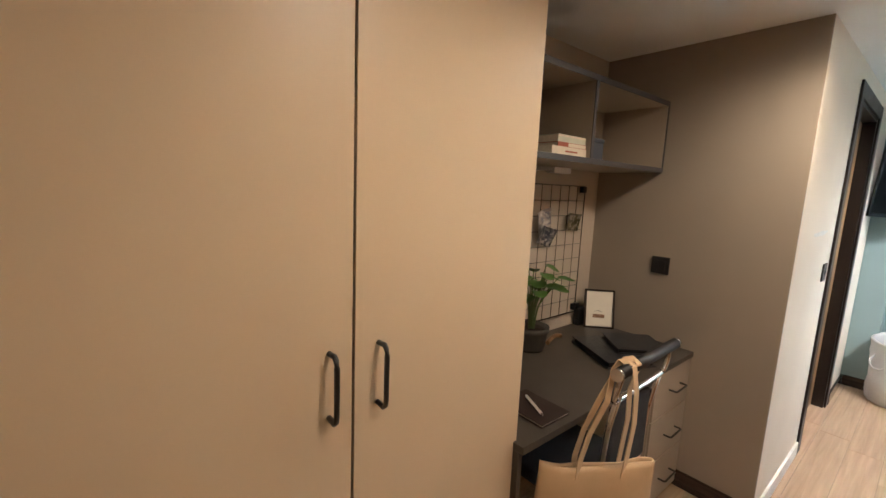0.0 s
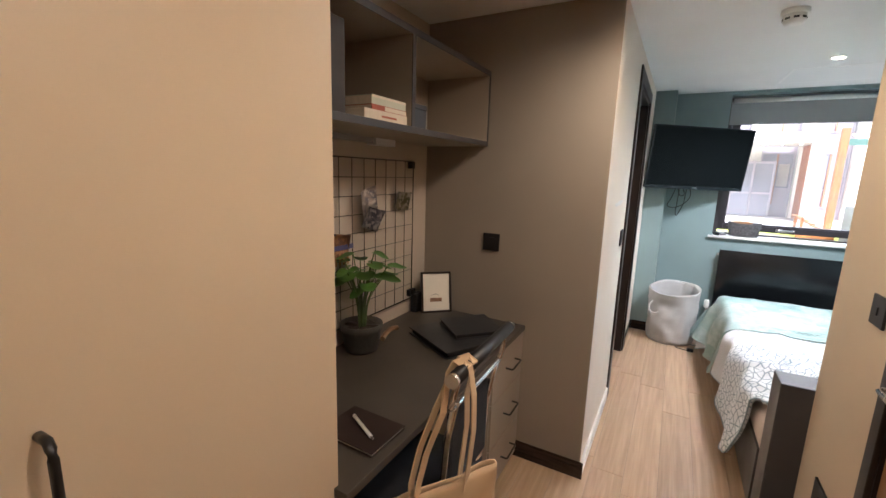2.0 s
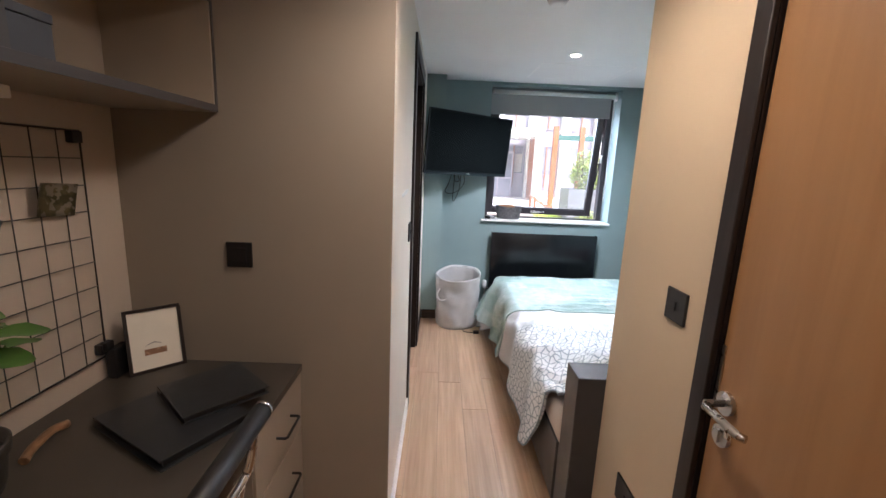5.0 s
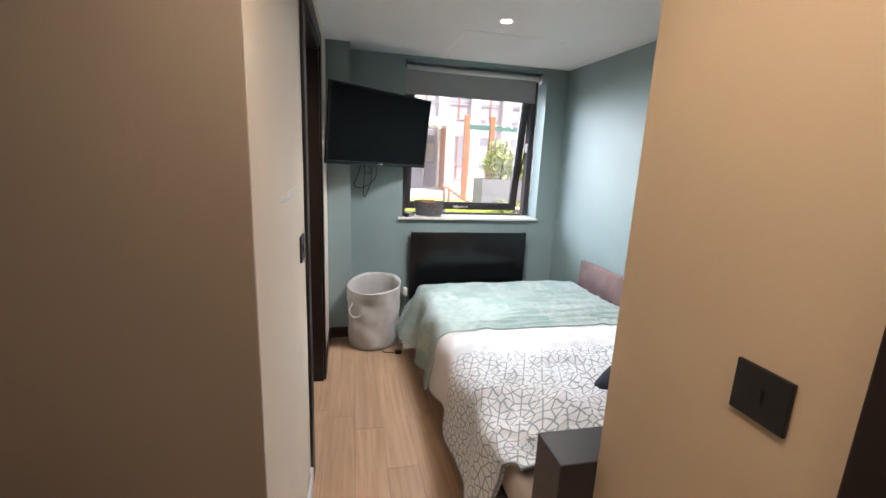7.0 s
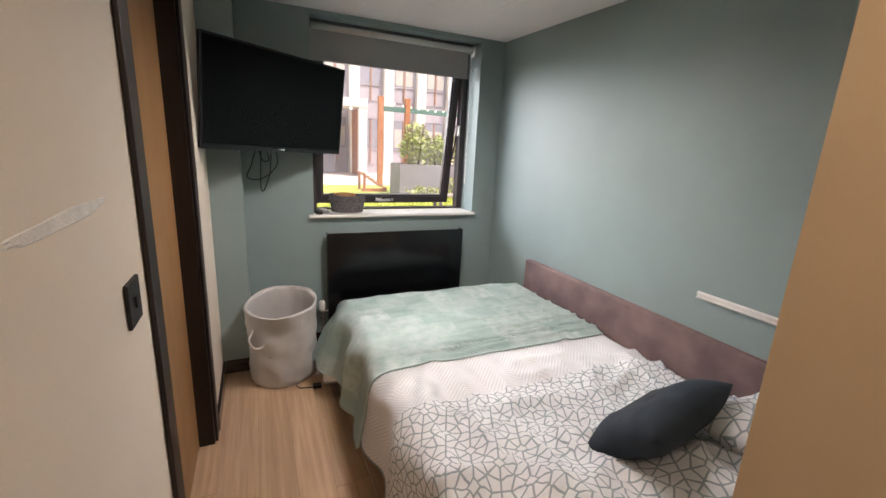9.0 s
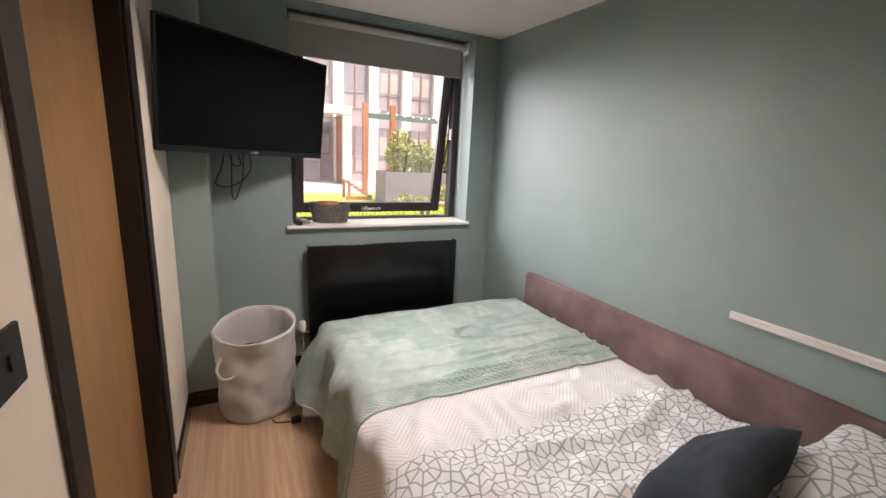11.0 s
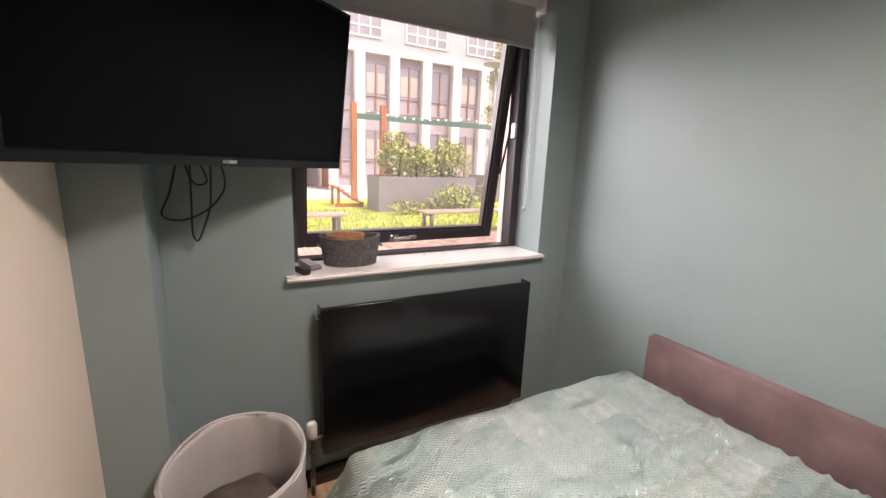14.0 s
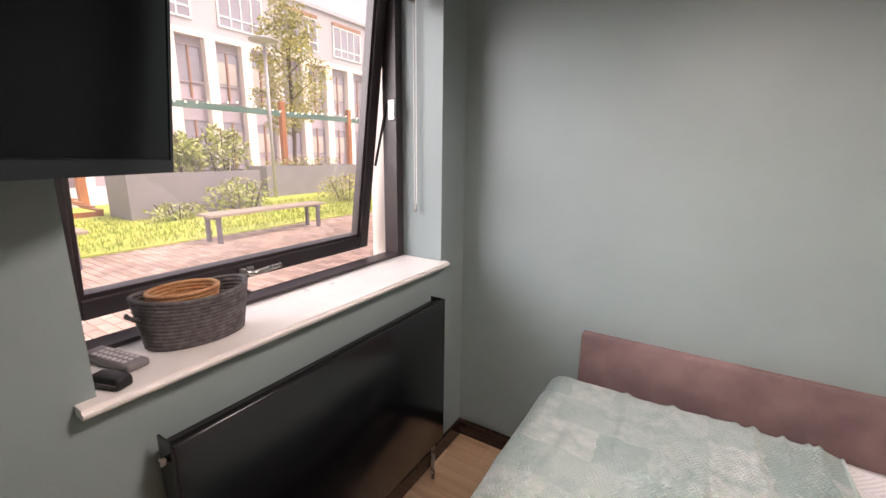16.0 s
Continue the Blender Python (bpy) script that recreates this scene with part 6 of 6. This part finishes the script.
part("back_loop", TU([(XL, CYB, CZB - 0.014), (XL - 0.008, CYB + 0.012, CZB - 0.08), (XL, CYB + 0.02, CZB - 0.105), (XL + 0.045, CYB + 0.022, CZB - 0.115), (XR - 0.05, CYB + 0.016, CZB - 0.10), (XR - 0.015, CYB + 0.012, CZB - 0.085), (XR, CYB + 0.01, CZB - 0.055), (XR, CYB + 0.008, CZB - 0.014)], 0.0095, 10, smooth_steps=5), CHROME, ch, "bent chrome tube", True)
for x in (XL + 0.03, XR - 0.03):
    part("upright", TU([(x, CYB + 0.02, CZB - 0.10), (x, CYB + 0.045, 0.72), (x, CYB + 0.06, 0.50), (x, CYB + 0.10, 0.44)], 0.011, 10), CHROME, ch)
part("backrest", B((XL + 0.04, XR - 0.04, CYB + 0.035, CYB + 0.055, 0.54, 0.80), bevel=0.009), SEATCLOTH, ch, "black cloth backrest")
part("seat", B((XL - 0.04, XR + 0.04, CYB + 0.07, CYB + 0.50, 0.42, 0.475), bevel=0.02, seg=3), SEATCLOTH, ch, "black cloth seat", True)
part("column", TU([(XM, YM, 0.10), (XM, YM, 0.42)], 0.025, 12), CHROME, ch)
for k in range(5):
    a = k * 2 * math.pi / 5 + 0.3
    ex, ey = XM + 0.25 * math.cos(a), YM + 0.25 * math.sin(a)
    lgp = part("base_leg", TU([(XM, YM, 0.11), (ex, ey, 0.075)], 0.016, 8), CHROME, ch)
    part("castor", TU([(ex - 0.02, ey, 0.027), (ex + 0.02, ey, 0.027)], 0.026, 12), BLACK_PLASTIC, lgp)

tb = thing("tote_bag", "tan canvas tote bag hanging from the chair back", "tote bag", (1.06, 0.54, 0.28))
bag = bmesh.new()
N, Mh = 26, 20
ring_rows = []
for j in range(Mh + 1):
    v = j / Mh
    z = 0.29 + 0.383 * v
    rowv = []
    for k in range(N):
        a = 2 * math.pi * k / N
        w = 0.175 + 0.008 * (1 - v)
        d = 0.034 * (1 - v) ** 0.6 + 0.010
        ca, sa = math.cos(a), math.sin(a)
        px = w * math.copysign(abs(ca) ** 0.45, ca)
        py = d * math.copysign(abs(sa) ** 0.8, sa)
        fold = 0.006 * math.sin(px * 38 + 3 * v) * (0.4 + 0.6 * v) + 0.008 * noise.noise(Vector((px * 9, v * 4, math.copysign(1, sa))))
        zz = z - (0.016 * (1 - abs(ca)) * v) + 0.012 * v * math.copysign(1, -ca) * abs(ca)
        rowv.append(bag.verts.new(Vector((1.060, 0.556, 0)) + Matrix.Rotation(radians(-30), 3, "Z") @ Vector((px * 1.08, py + fold, zz))))
    ring_rows.append(rowv)
for a, b in zip(ring_rows, ring_rows[1:]):
    for k in range(N):
        bag.faces.new((a[k], a[(k + 1) % N], b[(k + 1) % N], b[k])).smooth = True
bag.faces.new(ring_rows[0][::-1])
bmesh.ops.recalc_face_normals(bag, faces=bag.faces)
bmesh.ops.solidify(bag, geom=bag.faces[:], thickness=0.003)
part("bag_body", bag, CANVAS, tb)


def strap(points, w):
    bm = bmesh.new()
    pts = [Vector(p) for p in points]
    rows_ = []
    for i, p in enumerate(pts):
        d = (pts[min(i + 1, len(pts) - 1)] - pts[max(i - 1, 0)]).normalized()
        s = d.cross(Vector((0.0, -1.0, 0.25))).normalized()
        n_ = s.cross(d)
        rows_.append([bm.verts.new(p + q) for q in (s * w + n_ * 0.0015, -s * w + n_ * 0.0015, -s * w - n_ * 0.0015, s * w - n_ * 0.0015)])
    for a, b in zip(rows_, rows_[1:]):
        for k in range(4):
            bm.faces.new((a[k], a[(k + 1) % 4], b[(k + 1) % 4], b[k]))
    return bm


UB = Matrix.Rotation(radians(-30), 3, "Z") @ Vector((1, 0, 0))
NBG = Matrix.Rotation(radians(-30), 3, "Z") @ Vector((0, 1, 0))
for d_ in (-0.016, 0.016):
    def on(a, up_):
        return Vector((1.066, 0.556, up_)) + UB * a + NBG * d_
    hook = Vector((1.146 + d_, 0.535, 0.978))
    part("strap", strap([on(-0.075, 0.605), on(-0.073, 0.68), on(-0.05, 0.77), on(-0.005, 0.87), hook + Vector((-0.024, 0.026, -0.03)), hook + Vector((-0.010, 0.016, -0.003)), hook, hook + Vector((0.008, -0.02, -0.010)), on(0.088, 0.89), on(0.092, 0.79), on(0.080, 0.68), on(0.072, 0.605)], 0.0135), CANVAS, tb, "canvas strap")


# ---------------------------------------------------------------- floor planks
PL, PW, planks = 1.22, 0.152, []
pm = {}
row = 0
y = -1.655
rnd = random.Random(4)
while y < 1.28:
    x = -1.18 - rnd.random() * PL
    while x < XW:
        xa, xb, ya, yb = max(x, -1.18), min(x + PL, XW), y, min(y + PW, 1.284)
        x += PL
        if xb - xa < 0.03:
            continue
        if (xb < XA and yb < YR) or (xa > XN and ya > YL):
            continue
        if xa < XA < xb and yb < YR - 0.15:
            xa = XA - 0.1
        key = (round(xb - xa, 3), round(yb - ya, 3))
        if key not in pm:
            lx, ly = (key[0] - 0.0016) / 2, (key[1] - 0.0016) / 2
            bm = bmesh.new()
            lo = [bm.verts.new((sx * lx, sy * ly, -0.004)) for sx, sy in ((-1, -1), (1, -1), (1, 1), (-1, 1))]
            mi = [bm.verts.new((sx * lx, sy * ly, -0.001)) for sx, sy in ((-1, -1), (1, -1), (1, 1), (-1, 1))]
            hi = [bm.verts.new((sx * (lx - 0.0012), sy * (ly - 0.0012), 0.0)) for sx, sy in ((-1, -1), (1, -1), (1, 1), (-1, 1))]
            for a, b in ((lo, mi), (mi, hi)):
                for k in range(4):
                    bm.faces.new((a[k], a[(k + 1) % 4], b[(k + 1) % 4], b[k]))
            bm.faces.new(hi)
            pm[key] = mesh_of("plank", bm, PLANK)
        p = new("plank", pm[key])
        p.parent = floor_base
        p.location = ((xa + xb) / 2, (ya + yb) / 2, 0)
    y += PW

# ---------------------------------------------------------------- courtyard pavers
PAVE_REST = mat("pinkish_block_paving_far", (0.50, 0.36, 0.30), 0.8, vary=0.2, scale=2.0, bump=0.4, bump_scale=40, island="island")
BL, BWD, GAP = 0.2, 0.1, 0.006
pave = setting("pavement", B((XO + 0.1, 10.95, -16.0, 4.0, GZ + 0.0005, GZ + 0.006)), JOINT, "pinkish block paving outside the window", "pavement")
bm = bmesh.new()
lo = [bm.verts.new((sx * (BL - GAP) / 2, sy * (BWD - GAP) / 2, 0)) for sx, sy in ((-1, -1), (1, -1), (1, 1), (-1, 1))]
hi = [bm.verts.new((sx * ((BL - GAP) / 2 - 0.003), sy * ((BWD - GAP) / 2 - 0.003), 0.012)) for sx, sy in ((-1, -1), (1, -1), (1, 1), (-1, 1))]
for k in range(4):
    bm.faces.new((lo[k], lo[(k + 1) % 4], hi[(k + 1) % 4], hi[k]))
bm.faces.new(hi)
brick_me = mesh_of("brick", bm, PAVE)
verts, faces = [], []
rb_ = random.Random(8)
i = 0
while 5.3 + i * BL < 10.9:
    j = 0
    while -15.9 + j * BWD < 3.9:
        x, y = 5.3 + (i + 0.5) * BL, -15.9 + (j + 0.5) * BWD
        if j % 2:
            x += BL / 2
        z = GZ + 0.002 + rb_.uniform(0, 0.003)
        j += 1
        if x + BL / 2 > 10.94:
            continue
        if 7.0 < x < 9.0 and -4.4 < y < -1.5:
            o = new("brick", brick_me)
            o.parent = pave
            o.location = (x, y, z)
        else:
            n0 = len(verts)
            hx, hy = (BL - GAP) / 2, (BWD - GAP) / 2
            verts += [(x - hx, y - hy, z), (x + hx, y - hy, z), (x + hx, y + hy, z), (x - hx, y + hy, z), (x - hx + 0.003, y - hy + 0.003, z + 0.012), (x + hx - 0.003, y - hy + 0.003, z + 0.012), (x + hx - 0.003, y + hy - 0.003, z + 0.012), (x - hx + 0.003, y + hy - 0.003, z + 0.012)]
            faces += [(n0, n0 + 1, n0 + 5, n0 + 4), (n0 + 1, n0 + 2, n0 + 6, n0 + 5), (n0 + 2, n0 + 3, n0 + 7, n0 + 6), (n0 + 3, n0, n0 + 4, n0 + 7), (n0 + 4, n0 + 5, n0 + 6, n0 + 7)]
    i += 1
rest = bpy.data.meshes.new("far_bricks")
rest.from_pydata(verts, [], faces)
rest.materials.append(PAVE_REST)
ro = new("far_bricks", rest)
ro.parent = pave
ro["kind"] = "stuff"
